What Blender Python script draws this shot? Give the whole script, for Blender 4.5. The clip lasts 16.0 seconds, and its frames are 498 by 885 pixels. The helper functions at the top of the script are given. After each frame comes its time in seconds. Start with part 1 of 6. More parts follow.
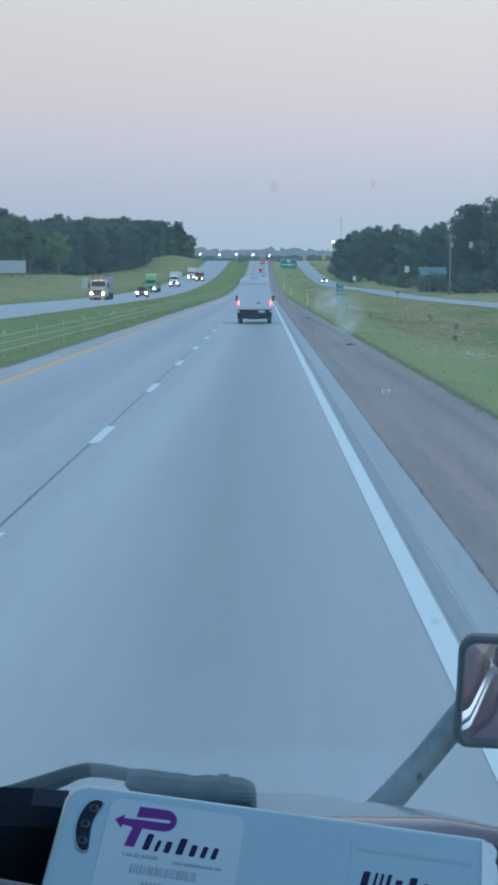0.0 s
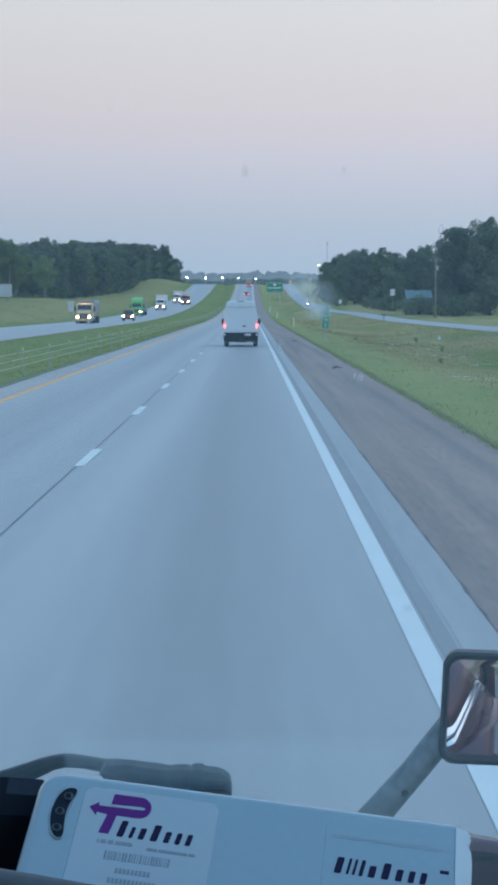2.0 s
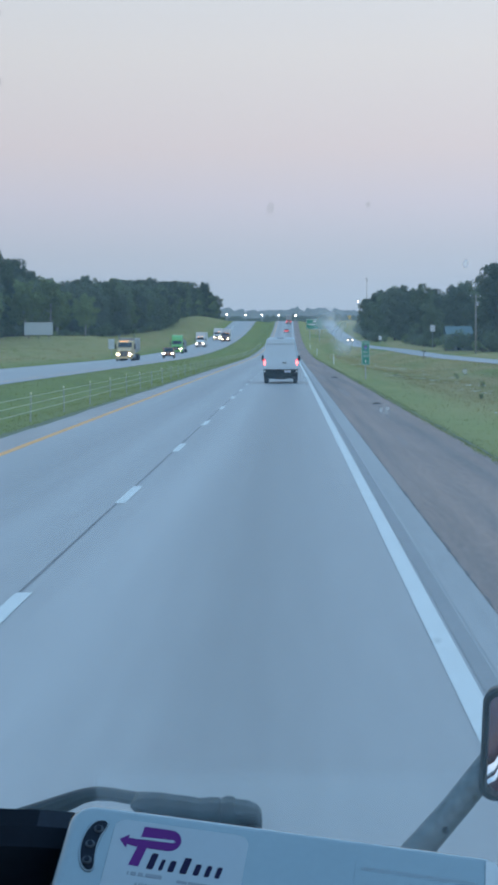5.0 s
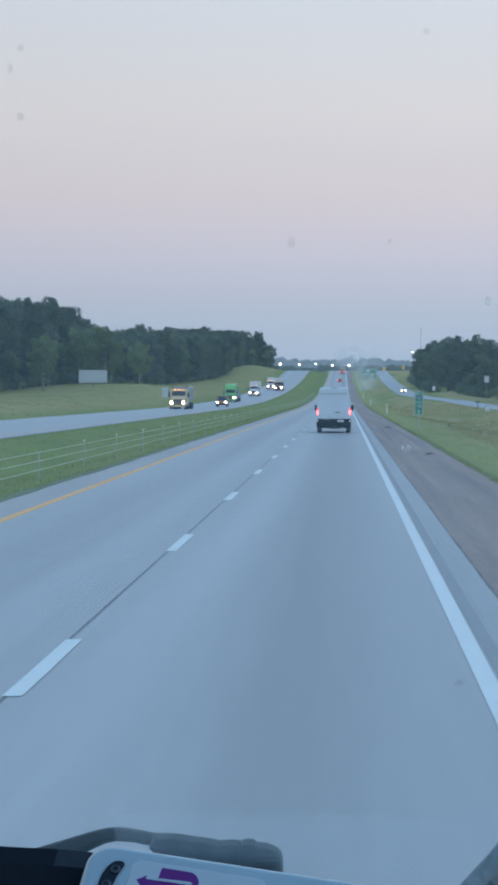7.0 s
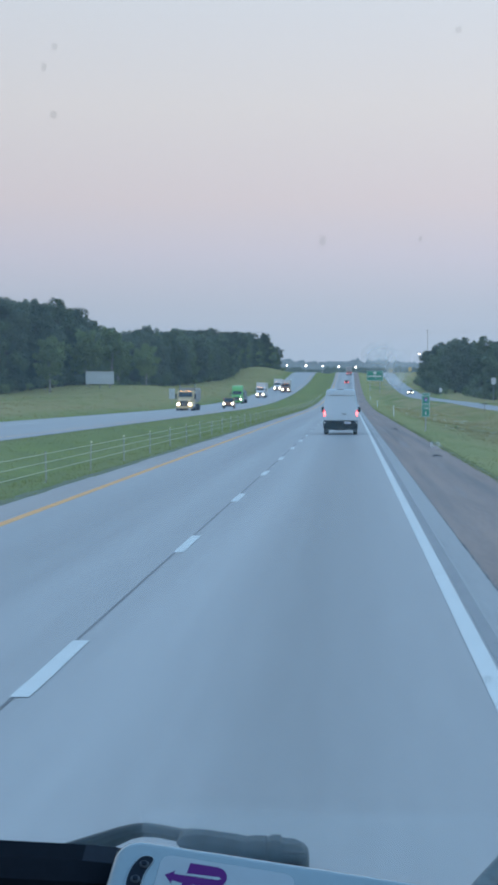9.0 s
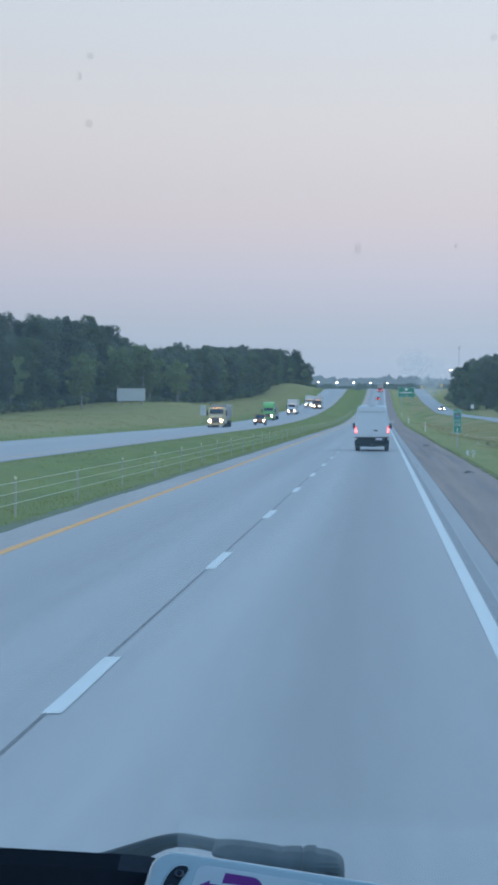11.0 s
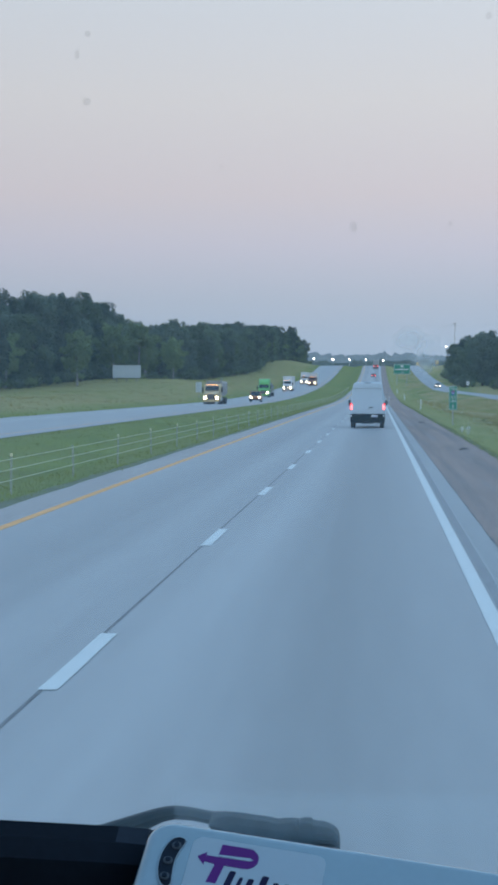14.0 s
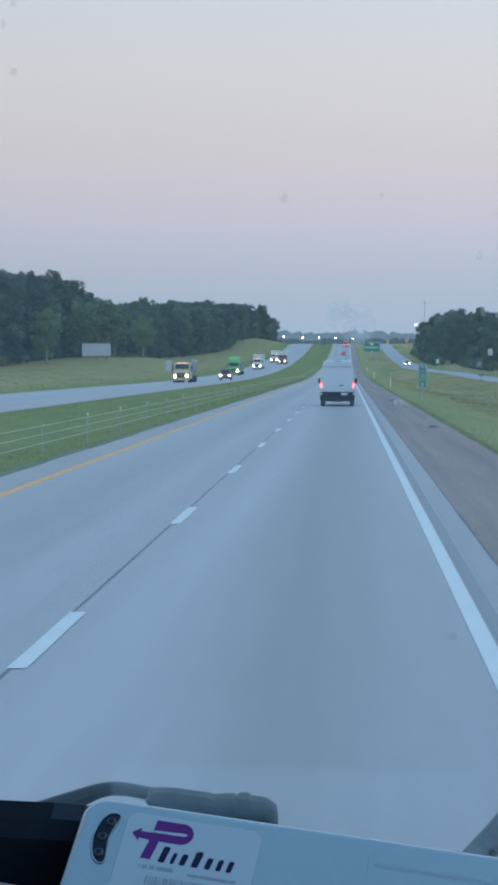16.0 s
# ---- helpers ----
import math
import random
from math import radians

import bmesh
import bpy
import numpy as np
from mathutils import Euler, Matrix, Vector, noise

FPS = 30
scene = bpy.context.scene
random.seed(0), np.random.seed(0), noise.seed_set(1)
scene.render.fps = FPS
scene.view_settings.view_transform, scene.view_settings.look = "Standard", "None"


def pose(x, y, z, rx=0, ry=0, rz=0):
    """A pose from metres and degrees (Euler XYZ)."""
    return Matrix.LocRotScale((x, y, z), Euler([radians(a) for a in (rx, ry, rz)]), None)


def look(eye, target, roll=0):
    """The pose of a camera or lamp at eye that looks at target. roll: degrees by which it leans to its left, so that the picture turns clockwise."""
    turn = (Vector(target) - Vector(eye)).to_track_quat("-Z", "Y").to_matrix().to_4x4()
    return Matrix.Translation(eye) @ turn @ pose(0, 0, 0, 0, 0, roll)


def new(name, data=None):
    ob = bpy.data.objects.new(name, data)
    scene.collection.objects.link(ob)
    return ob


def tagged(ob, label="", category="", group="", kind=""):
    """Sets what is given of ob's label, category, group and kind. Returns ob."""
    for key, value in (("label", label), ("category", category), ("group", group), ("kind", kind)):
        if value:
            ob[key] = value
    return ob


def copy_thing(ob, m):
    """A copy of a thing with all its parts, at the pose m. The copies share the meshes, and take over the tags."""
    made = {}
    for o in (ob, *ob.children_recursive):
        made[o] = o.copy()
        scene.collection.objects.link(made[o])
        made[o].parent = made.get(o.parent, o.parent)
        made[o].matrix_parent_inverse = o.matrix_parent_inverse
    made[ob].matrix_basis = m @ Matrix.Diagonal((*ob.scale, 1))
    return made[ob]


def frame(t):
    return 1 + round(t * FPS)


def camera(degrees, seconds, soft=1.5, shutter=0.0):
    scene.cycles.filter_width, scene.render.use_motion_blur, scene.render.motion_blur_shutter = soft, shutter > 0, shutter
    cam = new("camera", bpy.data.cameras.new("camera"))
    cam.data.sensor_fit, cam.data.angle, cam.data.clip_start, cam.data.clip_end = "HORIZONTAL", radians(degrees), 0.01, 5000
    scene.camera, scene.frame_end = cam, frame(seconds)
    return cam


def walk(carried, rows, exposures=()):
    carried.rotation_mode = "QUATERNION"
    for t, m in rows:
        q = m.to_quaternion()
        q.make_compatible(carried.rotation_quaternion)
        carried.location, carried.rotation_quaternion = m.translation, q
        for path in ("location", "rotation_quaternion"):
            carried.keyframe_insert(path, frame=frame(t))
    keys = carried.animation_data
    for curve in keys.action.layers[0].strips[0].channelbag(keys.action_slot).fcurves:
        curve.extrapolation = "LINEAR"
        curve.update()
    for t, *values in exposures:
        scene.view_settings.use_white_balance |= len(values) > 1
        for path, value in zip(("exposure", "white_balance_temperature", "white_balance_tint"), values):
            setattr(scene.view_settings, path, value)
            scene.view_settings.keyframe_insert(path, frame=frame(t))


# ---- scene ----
cam = camera(16.5, 16.0, soft=3.4)
PATH = [
    (0.0, pose(0.0004, -0.0008, 2.3406, 84.732, -0.021, 0.497)),
    (0.5, pose(-0.0065, -0.0000, 2.3357, 84.827, -0.105, 1.074)),
    (1.0, pose(-0.0007, -0.0026, 2.3364, 85.125, -0.037, 0.900)),
    (1.5, pose(0.0000, -0.0000, 2.3300, 85.344, 0.000, 0.450)),
    (2.0, pose(0.0041, -0.0040, 2.3306, 85.503, 0.055, 0.036)),
    (2.5, pose(0.0135, -0.0084, 2.3322, 85.530, 0.161, -0.122)),
    (3.0, pose(0.0128, -0.0064, 2.3319, 85.581, 0.241, -0.034)),
    (3.5, pose(0.0070, -0.0019, 2.3311, 85.654, 0.268, 0.274)),
    (4.0, pose(0.0130, -0.0068, 2.3338, 85.837, 0.162, 0.562)),
    (4.5, pose(0.0067, -0.0080, 2.3321, 86.228, 0.283, 0.926)),
    (7.0, pose(0.0164, -0.0044, 2.3265, 88.373, -0.110, 3.147)),
    (7.5, pose(0.0161, -0.0087, 2.3269, 88.412, -0.206, 3.365)),
    (8.0, pose(0.0135, -0.0078, 2.3264, 88.393, -0.194, 3.368)),
    (8.5, pose(0.0109, -0.0070, 2.3259, 88.378, -0.183, 3.289)),
    (11.0, pose(0.0092, -0.0070, 2.3230, 88.979, -0.104, 4.412)),
    (11.5, pose(0.0040, -0.0087, 2.3241, 89.033, -0.098, 4.556)),
    (12.0, pose(0.0129, -0.0075, 2.3248, 88.949, -0.120, 4.577)),
    (12.5, pose(0.0129, -0.0053, 2.3209, 88.842, -0.002, 4.470)),
    (13.0, pose(0.0101, -0.0072, 2.3201, 88.642, -0.128, 4.385)),
    (13.5, pose(0.0100, -0.0095, 2.3218, 88.413, -0.144, 4.353)),
    (14.0, pose(0.0092, -0.0108, 2.3229, 88.206, -0.088, 4.265)),
    (14.5, pose(0.0040, -0.0081, 2.3224, 87.938, -0.105, 4.086)),
    (15.0, pose(0.0153, -0.0082, 2.3207, 87.696, 0.014, 3.735)),
    (15.5, pose(0.0176, -0.0065, 2.3217, 87.503, -0.021, 3.407)),
    (16.0, pose(0.0193, -0.0071, 2.3216, 87.481, -0.022, 3.264)),
]
walk(cam, PATH, exposures=[(0, 0.06, 6570, 11.5), (4.5, 0.055, 6580, 12), (7.0, 0.01, 6620, 14), (11.0, 0.03, 6600, 13.5), (13.5, -0.03, 6590, 13), (15.0, -0.06, 6580, 13), (16.0, -0.03, 6570, 13)])

# ---------------------------------------------------------------- sky and light
world = bpy.data.worlds.new("dusk_sky")
scene.world = world
world.use_nodes = True
wn, wl = world.node_tree.nodes, world.node_tree.links
wn.clear()
w_out = wn.new("ShaderNodeOutputWorld")
w_bg = wn.new("ShaderNodeBackground")
w_bg.inputs[1].default_value = 1.08
w_sky = wn.new("ShaderNodeTexSky")
w_sky.sky_type = "NISHITA"
w_sky.sun_disc = False
w_sky.sun_elevation = radians(1.0)
w_sky.sun_rotation = radians(180)
w_co = wn.new("ShaderNodeTexCoord")
w_sep = wn.new("ShaderNodeSeparateXYZ")
w_ramp = wn.new("ShaderNodeValToRGB")
w_add = wn.new("ShaderNodeMixRGB")
w_add.blend_type = "ADD"
w_add.inputs[0].default_value = 0.008
SKY = [(0.0, (0.34, 0.46, 0.60)), (0.028, (0.37, 0.48, 0.61)), (0.051, (0.42, 0.495, 0.60)), (0.082, (0.53, 0.545, 0.635)), (0.112, (0.612, 0.582, 0.618)),
       (0.165, (0.652, 0.655, 0.668)), (0.235, (0.62, 0.685, 0.745)), (0.40, (0.44, 0.70, 0.97)), (1.0, (0.34, 0.72, 1.2))]
ce = w_ramp.color_ramp.elements
while len(ce) < len(SKY):
    ce.new(0.5)
for e, (p, c) in zip(ce, SKY):
    e.position, e.color = p, (*c, 1)
wl.new(w_co.outputs["Generated"], w_sep.inputs[0])
wl.new(w_sep.outputs["Z"], w_ramp.inputs[0])
wl.new(w_ramp.outputs[0], w_add.inputs[1])
wl.new(w_sky.outputs[0], w_add.inputs[2])
w_side = wn.new("ShaderNodeMapRange")  # the afterglow is a little stronger to the right
w_side.inputs["From Min"].default_value, w_side.inputs["From Max"].default_value = -1, 1
w_side.inputs["To Min"].default_value, w_side.inputs["To Max"].default_value = 0.76, 1.28
w_scale = wn.new("ShaderNodeVectorMath")
w_scale.operation = "SCALE"
wl.new(w_sep.outputs["X"], w_side.inputs[0])
wl.new(w_add.outputs[0], w_scale.inputs[0])
wl.new(w_side.outputs[0], w_scale.inputs["Scale"])
wl.new(w_scale.outputs[0], w_bg.inputs[0])
wl.new(w_bg.outputs[0], w_out.inputs[0])

sun = new("sun", bpy.data.lights.new("sun", "SUN"))
sun.data.energy, sun.data.angle, sun.data.color = 0.28, radians(40), (1.0, 0.93, 0.90)
sun.matrix_world = look((0, -50, 30), (0, 0, 0))


# ---------------------------------------------------------------- materials
def mat(name, color, rough=0.6, metal=0.0, vary=0.12, scale=4.0, fine=40.0, bump=0.0, spec=0.5, emit=0.0, rand=0.0, coat=0.0, along=1.0):
    """A plain surface with variation at two scales, in object space; along below 1 draws it out in the direction of travel."""
    m = bpy.data.materials.new(name)
    m.use_nodes = True
    n, l = m.node_tree.nodes, m.node_tree.links
    b = n["Principled BSDF"]
    b.inputs["Roughness"].default_value = rough
    b.inputs["Metallic"].default_value = metal
    b.inputs["Specular IOR Level"].default_value = spec
    b.inputs["Coat Weight"].default_value = coat
    if emit:
        b.inputs["Base Color"].default_value = (*color, 1)
        b.inputs["Emission Color"].default_value = (*color, 1)
        b.inputs["Emission Strength"].default_value = emit
        return m
    co = n.new("ShaderNodeTexCoord")
    t1, t2 = n.new("ShaderNodeTexNoise"), n.new("ShaderNodeTexNoise")
    t1.inputs["Scale"].default_value, t2.inputs["Scale"].default_value = scale, fine
    t1.inputs["Detail"].default_value, t2.inputs["Detail"].default_value = 4, 3
    drawn = n.new("ShaderNodeMapping")
    drawn.inputs["Scale"].default_value = (1, along, 1)
    l.new(co.outputs["Object"], drawn.inputs[0])
    l.new(drawn.outputs[0], t1.inputs[0])
    l.new(drawn.outputs[0], t2.inputs[0])
    ad = n.new("ShaderNodeMath")
    ad.operation = "ADD"
    l.new(t1.outputs[0], ad.inputs[0])
    l.new(t2.outputs[0], ad.inputs[1])
    mr = n.new("ShaderNodeMapRange")
    mr.inputs["From Min"].default_value, mr.inputs["From Max"].default_value = 0.6, 1.4
    mr.inputs["To Min"].default_value, mr.inputs["To Max"].default_value = 1 - vary, 1 + vary
    l.new(ad.outputs[0], mr.inputs[0])
    mx = n.new("ShaderNodeVectorMath")
    mx.operation = "SCALE"
    mx.inputs[0].default_value = color
    l.new(mr.outputs[0], mx.inputs["Scale"])
    top = mx.outputs[0]
    if rand:
        oi = n.new("ShaderNodeObjectInfo")
        r2 = n.new("ShaderNodeMapRange")
        r2.inputs["To Min"].default_value, r2.inputs["To Max"].default_value = 1 - rand, 1 + rand
        l.new(oi.outputs["Random"], r2.inputs[0])
        m2 = n.new("ShaderNodeVectorMath")
        m2.operation = "SCALE"
        l.new(top, m2.inputs[0])
        l.new(r2.outputs[0], m2.inputs["Scale"])
        top = m2.outputs[0]
    l.new(top, b.inputs["Base Color"])
    if bump:
        bp = n.new("ShaderNodeBump")
        bp.inputs["Strength"].default_value = bump
        l.new(t2.outputs[0], bp.inputs["Height"])
        l.new(bp.outputs[0], b.inputs["Normal"])
    return m


M_CONC = mat("road_concrete", (0.343, 0.346, 0.345), 0.62, vary=0.07, scale=0.5, fine=7, bump=0.012, along=0.06)
M_CONC_EDGE = mat("shoulder_concrete", (0.335, 0.34, 0.34), 0.7, vary=0.12, scale=0.8, fine=10, bump=0.05, along=0.08)
M_CONC_INNER = mat("inner_shoulder_concrete", (0.385, 0.348, 0.325), 0.8, vary=0.18, scale=0.8, fine=9, bump=0.08, along=0.15)
M_ASPH = mat("shoulder_asphalt", (0.262, 0.196, 0.170), 0.8, vary=0.24, scale=0.6, fine=14, bump=0.15, along=0.12)
M_WHITE = mat("road_paint_white", (0.61, 0.65, 0.64), 0.55, vary=0.10, scale=2, fine=20)
M_YELLOW = mat("road_paint_yellow", (0.80, 0.37, 0.10), 0.6, vary=0.15, scale=2, fine=20)
M_SEAL = mat("joint_seal", (0.15, 0.15, 0.155), 0.7, vary=0.4, scale=1.0, fine=12)
M_WORN = mat("worn_joint", (0.255, 0.26, 0.265), 0.7, vary=0.16, scale=0.8, fine=10)
M_GRASS = mat("grass_ground", (0.160, 0.200, 0.045), 0.9, vary=0.35, scale=0.12, fine=1.6, bump=0.3, spec=0.1)


# ---------------------------------------------------------------- helpers
def obj(name, bm, material, smooth=False):
    me = bpy.data.meshes.new(name)
    bm.to_mesh(me)
    bm.free()
    for m in (material if isinstance(material, (list, tuple)) else [material]):
        me.materials.append(m)
    if smooth:
        me.shade_smooth()
    return new(name, me)


def part(name, bm, material, parent, label="", smooth=False):
    ob = obj(name, bm, material, smooth)
    ob.parent = parent
    if label:
        tagged(ob, label)
    return ob


def empty(name, m=None):
    ob = new(name)
    ob.empty_display_size = 0.2
    if m is not None:
        ob.matrix_world = m
    return ob


def box(bm, x0, x1, y0, y1, z0, z1, bevel=0.0, seg=2):
    r = bmesh.ops.create_cube(bm, size=1)
    vs = r["verts"]
    for v in vs:
        v.co = Vector((x0 + (v.co.x + .5) * (x1 - x0), y0 + (v.co.y + .5) * (y1 - y0), z0 + (v.co.z + .5) * (z1 - z0)))
    if bevel:
        es = list({e for v in vs for e in v.link_edges})
        bmesh.ops.bevel(bm, geom=es, offset=bevel, segments=seg, affect="EDGES", profile=0.6)
    return bm


def B(*a, **k):
    return box(bmesh.new(), *a, **k)


# ---------------------------------------------------------------- lie of the land
def climb(y):
    """Height of the roadway: level, then a long sag up to a crest."""
    if y < 250:
        return 0.0
    if y < 850:
        return 3.57e-5 * (y - 250) ** 2
    u = min(y - 850, 90)
    z = 12.85 + 0.0428 * u - 0.0428 * u * u / 180
    return z - 0.012 * max(0, y - 940)


def smooth(a, b, v):
    t = max(0.0, min(1.0, (v - a) / (b - a)))
    return t * t * (3 - 2 * t)


def lane_x(y):
    """Centre line of the frontage road."""
    return 26.0 - 7.0 * smooth(380, 500, y)


def lay(x, y):
    """Height of the ground."""
    z = climb(y)
    n1 = noise.noise((x * 0.012, y * 0.008, 1.3))
    n2 = noise.noise((x * 0.05, y * 0.04, 7.7))
    if -17.3 < x < -7.3:
        z -= 0.75 * math.sin(math.pi * (x + 7.3) / -10.0) ** 2 * (1 + 0.2 * n2)
    elif x < -29.2:
        berm = 1.2 + 2.6 * math.exp(-((y - 400) / 70) ** 2) + 2.2 * math.exp(-((y - 830) / 150) ** 2)
        z += smooth(-29.2, -48, x) * berm + smooth(-32, -60, x) * (0.8 * n1 + 0.4 * n2) + smooth(-60, -300, x) * 5 * n1
    elif x > 4.1:
        c = lane_x(y)
        if x < c - 3.2:
            z -= 0.9 * math.sin(math.pi * (x - 4.1) / (c - 3.2 - 4.1)) ** 2 * (1 + 0.3 * n2)
        elif x > c + 3.2:
            z += smooth(c + 3.2, c + 30, x) * (0.6 + 0.9 * n1) + smooth(60, 300, x) * 5 * n1
    return z


def steps(stops):
    out = []
    for a, b, d in stops:
        n = max(1, round((b - a) / d))
        out += [a + (b - a) * i / n for i in range(n)]
    return out + [stops[-1][1]]


YS = steps([(-300, 0, 60), (0, 240, 8), (240, 960, 9), (960, 1600, 40), (1600, 4600, 300)])


def ribbon(name, xa, xb, material, lift=0.0, y0=-300.0, y1=1600.0, cols=1):
    """A strip of paving that follows the land between two lines along the road."""
    fa = xa if callable(xa) else (lambda y: xa)
    fb = xb if callable(xb) else (lambda y: xb)
    ys = [y0] + [y for y in YS if y0 < y < y1] + [y1]
    verts, faces = [], []
    for y in ys:
        for i in range(cols + 1):
            verts.append((fa(y) + (fb(y) - fa(y)) * i / cols, y, climb(y) + lift))
    w = cols + 1
    for j in range(len(ys) - 1):
        for i in range(cols):
            faces.append((j * w + i, j * w + i + 1, (j + 1) * w + i + 1, (j + 1) * w + i))
    me = bpy.data.meshes.new(name)
    me.from_pydata(verts, [], faces)
    me.materials.append(material)
    me.shade_smooth()
    return new(name, me)


def build_ground():
    xs = steps([(-4500, -600, 650), (-600, -100, 50), (-100, -29.2, 4)])[:-1] + [-29.2, -29.0, -17.5, -17.3] + steps([(-17.3, -7.35, 1.0)])[1:-1] \
        + [-7.35, -7.25, 1.5, 4.0, 4.1] + steps([(4.1, 60, 1.4), (60, 120, 5), (120, 600, 50), (600, 4500, 650)])[1:]
    verts, faces = [], []
    for y in YS:
        for x in xs:
            paved = -29.1 < x < -17.4 or -7.3 < x < 4.05 or abs(x - lane_x(y)) < 3.0
            verts.append((x, y, lay(x, y) - (0.12 if paved else 0.0)))
    w = len(xs)
    for j in range(len(YS) - 1):
        for i in range(w - 1):
            faces.append((j * w + i, j * w + i + 1, (j + 1) * w + i + 1, (j + 1) * w + i))
    me = bpy.data.meshes.new("ground")
    me.from_pydata(verts, [], faces)
    me.materials.append(M_GRASS)
    me.shade_smooth()
    return tagged(new("ground", me), "mown green roadside grass over gently rolling land", "ground", kind="structure")


build_ground()
road = tagged(ribbon("road", -7.3, 1.78, M_CONC, 0.0, cols=4), "pale grey concrete highway carriageway with worn wheel tracks", "road", kind="structure")
tagged(ribbon("road_shoulder", 1.78, 4.12, M_ASPH, -0.012, cols=2), "dark brownish asphalt shoulder beside the highway", "road shoulder", kind="structure")
tagged(ribbon("road_opposite", -29.15, -17.35, M_CONC, 0.02, cols=4), "pale concrete carriageway for oncoming traffic", "road", kind="structure")
tagged(ribbon("road_frontage", lambda y: lane_x(y) - 3.1, lambda y: lane_x(y) + 3.1, M_CONC_EDGE, 0.0), "narrow grey frontage road beside the highway", "road", kind="structure")


# ---------------------------------------------------------------- road detail
def road_wear():
    """Oil-dark lane centres and long streaks on the concrete."""
    m = M_CONC
    n, l = m.node_tree.nodes, m.node_tree.links
    b = n["Principled BSDF"]
    old = b.inputs["Base Color"].links[0].from_socket
    co = n.new("ShaderNodeTexCoord")
    sp = n.new("ShaderNodeSeparateXYZ")
    l.new(co.outputs["Object"], sp.inputs[0])
    mp = n.new("ShaderNodeMapping")
    mp.inputs["Scale"].default_value = (1.6, 0.02, 1)
    l.new(co.outputs["Object"], mp.inputs[0])
    ns = n.new("ShaderNodeTexNoise")
    ns.inputs["Scale"].default_value, ns.inputs["Detail"].default_value = 1.0, 4
    l.new(mp.outputs[0], ns.inputs[0])
    total = None
    for c, wd, st in ((-0.28, 0.95, 0.20), (-4.55, 0.7, 0.11), (-3.4, 0.4, -0.05), (-1.75, 0.5, -0.09)):
        d = n.new("ShaderNodeMath")
        d.operation = "SUBTRACT"
        l.new(sp.outputs["X"], d.inputs[0])
        d.inputs[1].default_value = c
        q = n.new("ShaderNodeMath")
        q.operation = "ABSOLUTE"
        l.new(d.outputs[0], q.inputs[0])
        r = n.new("ShaderNodeMapRange")
        r.interpolation_type = "SMOOTHSTEP"
        r.inputs["From Min"].default_value, r.inputs["From Max"].default_value = 0.05, wd * 1.5
        r.inputs["To Min"].default_value, r.inputs["To Max"].default_value = st, 0
        l.new(q.outputs[0], r.inputs[0])
        if total is None:
            total = r.outputs[0]
        else:
            a = n.new("ShaderNodeMath")
            l.new(total, a.inputs[0])
            l.new(r.outputs[0], a.inputs[1])
            total = a.outputs[0]
    st = n.new("ShaderNodeMapRange")
    st.inputs["From Min"].default_value, st.inputs["From Max"].default_value = 0.3, 0.7
    st.inputs["To Min"].default_value, st.inputs["To Max"].default_value = -0.05, 0.06
    l.new(ns.outputs[0], st.inputs[0])
    a = n.new("ShaderNodeMath")
    l.new(total, a.inputs[0])
    l.new(st.outputs[0], a.inputs[1])
    k = n.new("ShaderNodeMath")
    k.operation = "SUBTRACT"
    k.inputs[0].default_value = 1.0
    l.new(a.outputs[0], k.inputs[1])
    sc = n.new("ShaderNodeVectorMath")
    sc.operation = "SCALE"
    l.new(old, sc.inputs[0])
    l.new(k.outputs[0], sc.inputs["Scale"])
    l.new(sc.outputs[0], b.inputs["Base Color"])


road_wear()


def asphalt_tracks():
    """Long rusty-brown tracks along the asphalt shoulder."""
    n, l = M_ASPH.node_tree.nodes, M_ASPH.node_tree.links
    b = n["Principled BSDF"]
    old = b.inputs["Base Color"].links[0].from_socket
    co, mp, t = n.new("ShaderNodeTexCoord"), n.new("ShaderNodeMapping"), n.new("ShaderNodeTexNoise")
    mp.inputs["Scale"].default_value = (2.2, 0.03, 1)
    t.inputs["Scale"].default_value, t.inputs["Detail"].default_value = 1.0, 6
    l.new(co.outputs["Object"], mp.inputs[0])
    l.new(mp.outputs[0], t.inputs[0])
    r = n.new("ShaderNodeMapRange")
    r.inputs["From Min"].default_value, r.inputs["From Max"].default_value = 0.36, 0.66
    l.new(t.outputs[0], r.inputs[0])
    mx, ml = n.new("ShaderNodeMixRGB"), n.new("ShaderNodeMixRGB")
    l.new(r.outputs[0], mx.inputs[0])
    mx.inputs[1].default_value, mx.inputs[2].default_value = (0.79, 0.82, 0.85, 1), (1.21, 1.12, 1.06, 1)
    ml.blend_type = "MULTIPLY"
    ml.inputs[0].default_value = 1.0
    l.new(old, ml.inputs[1])
    l.new(mx.outputs[0], ml.inputs[2])
    l.new(ml.outputs[0], b.inputs["Base Color"])


asphalt_tracks()


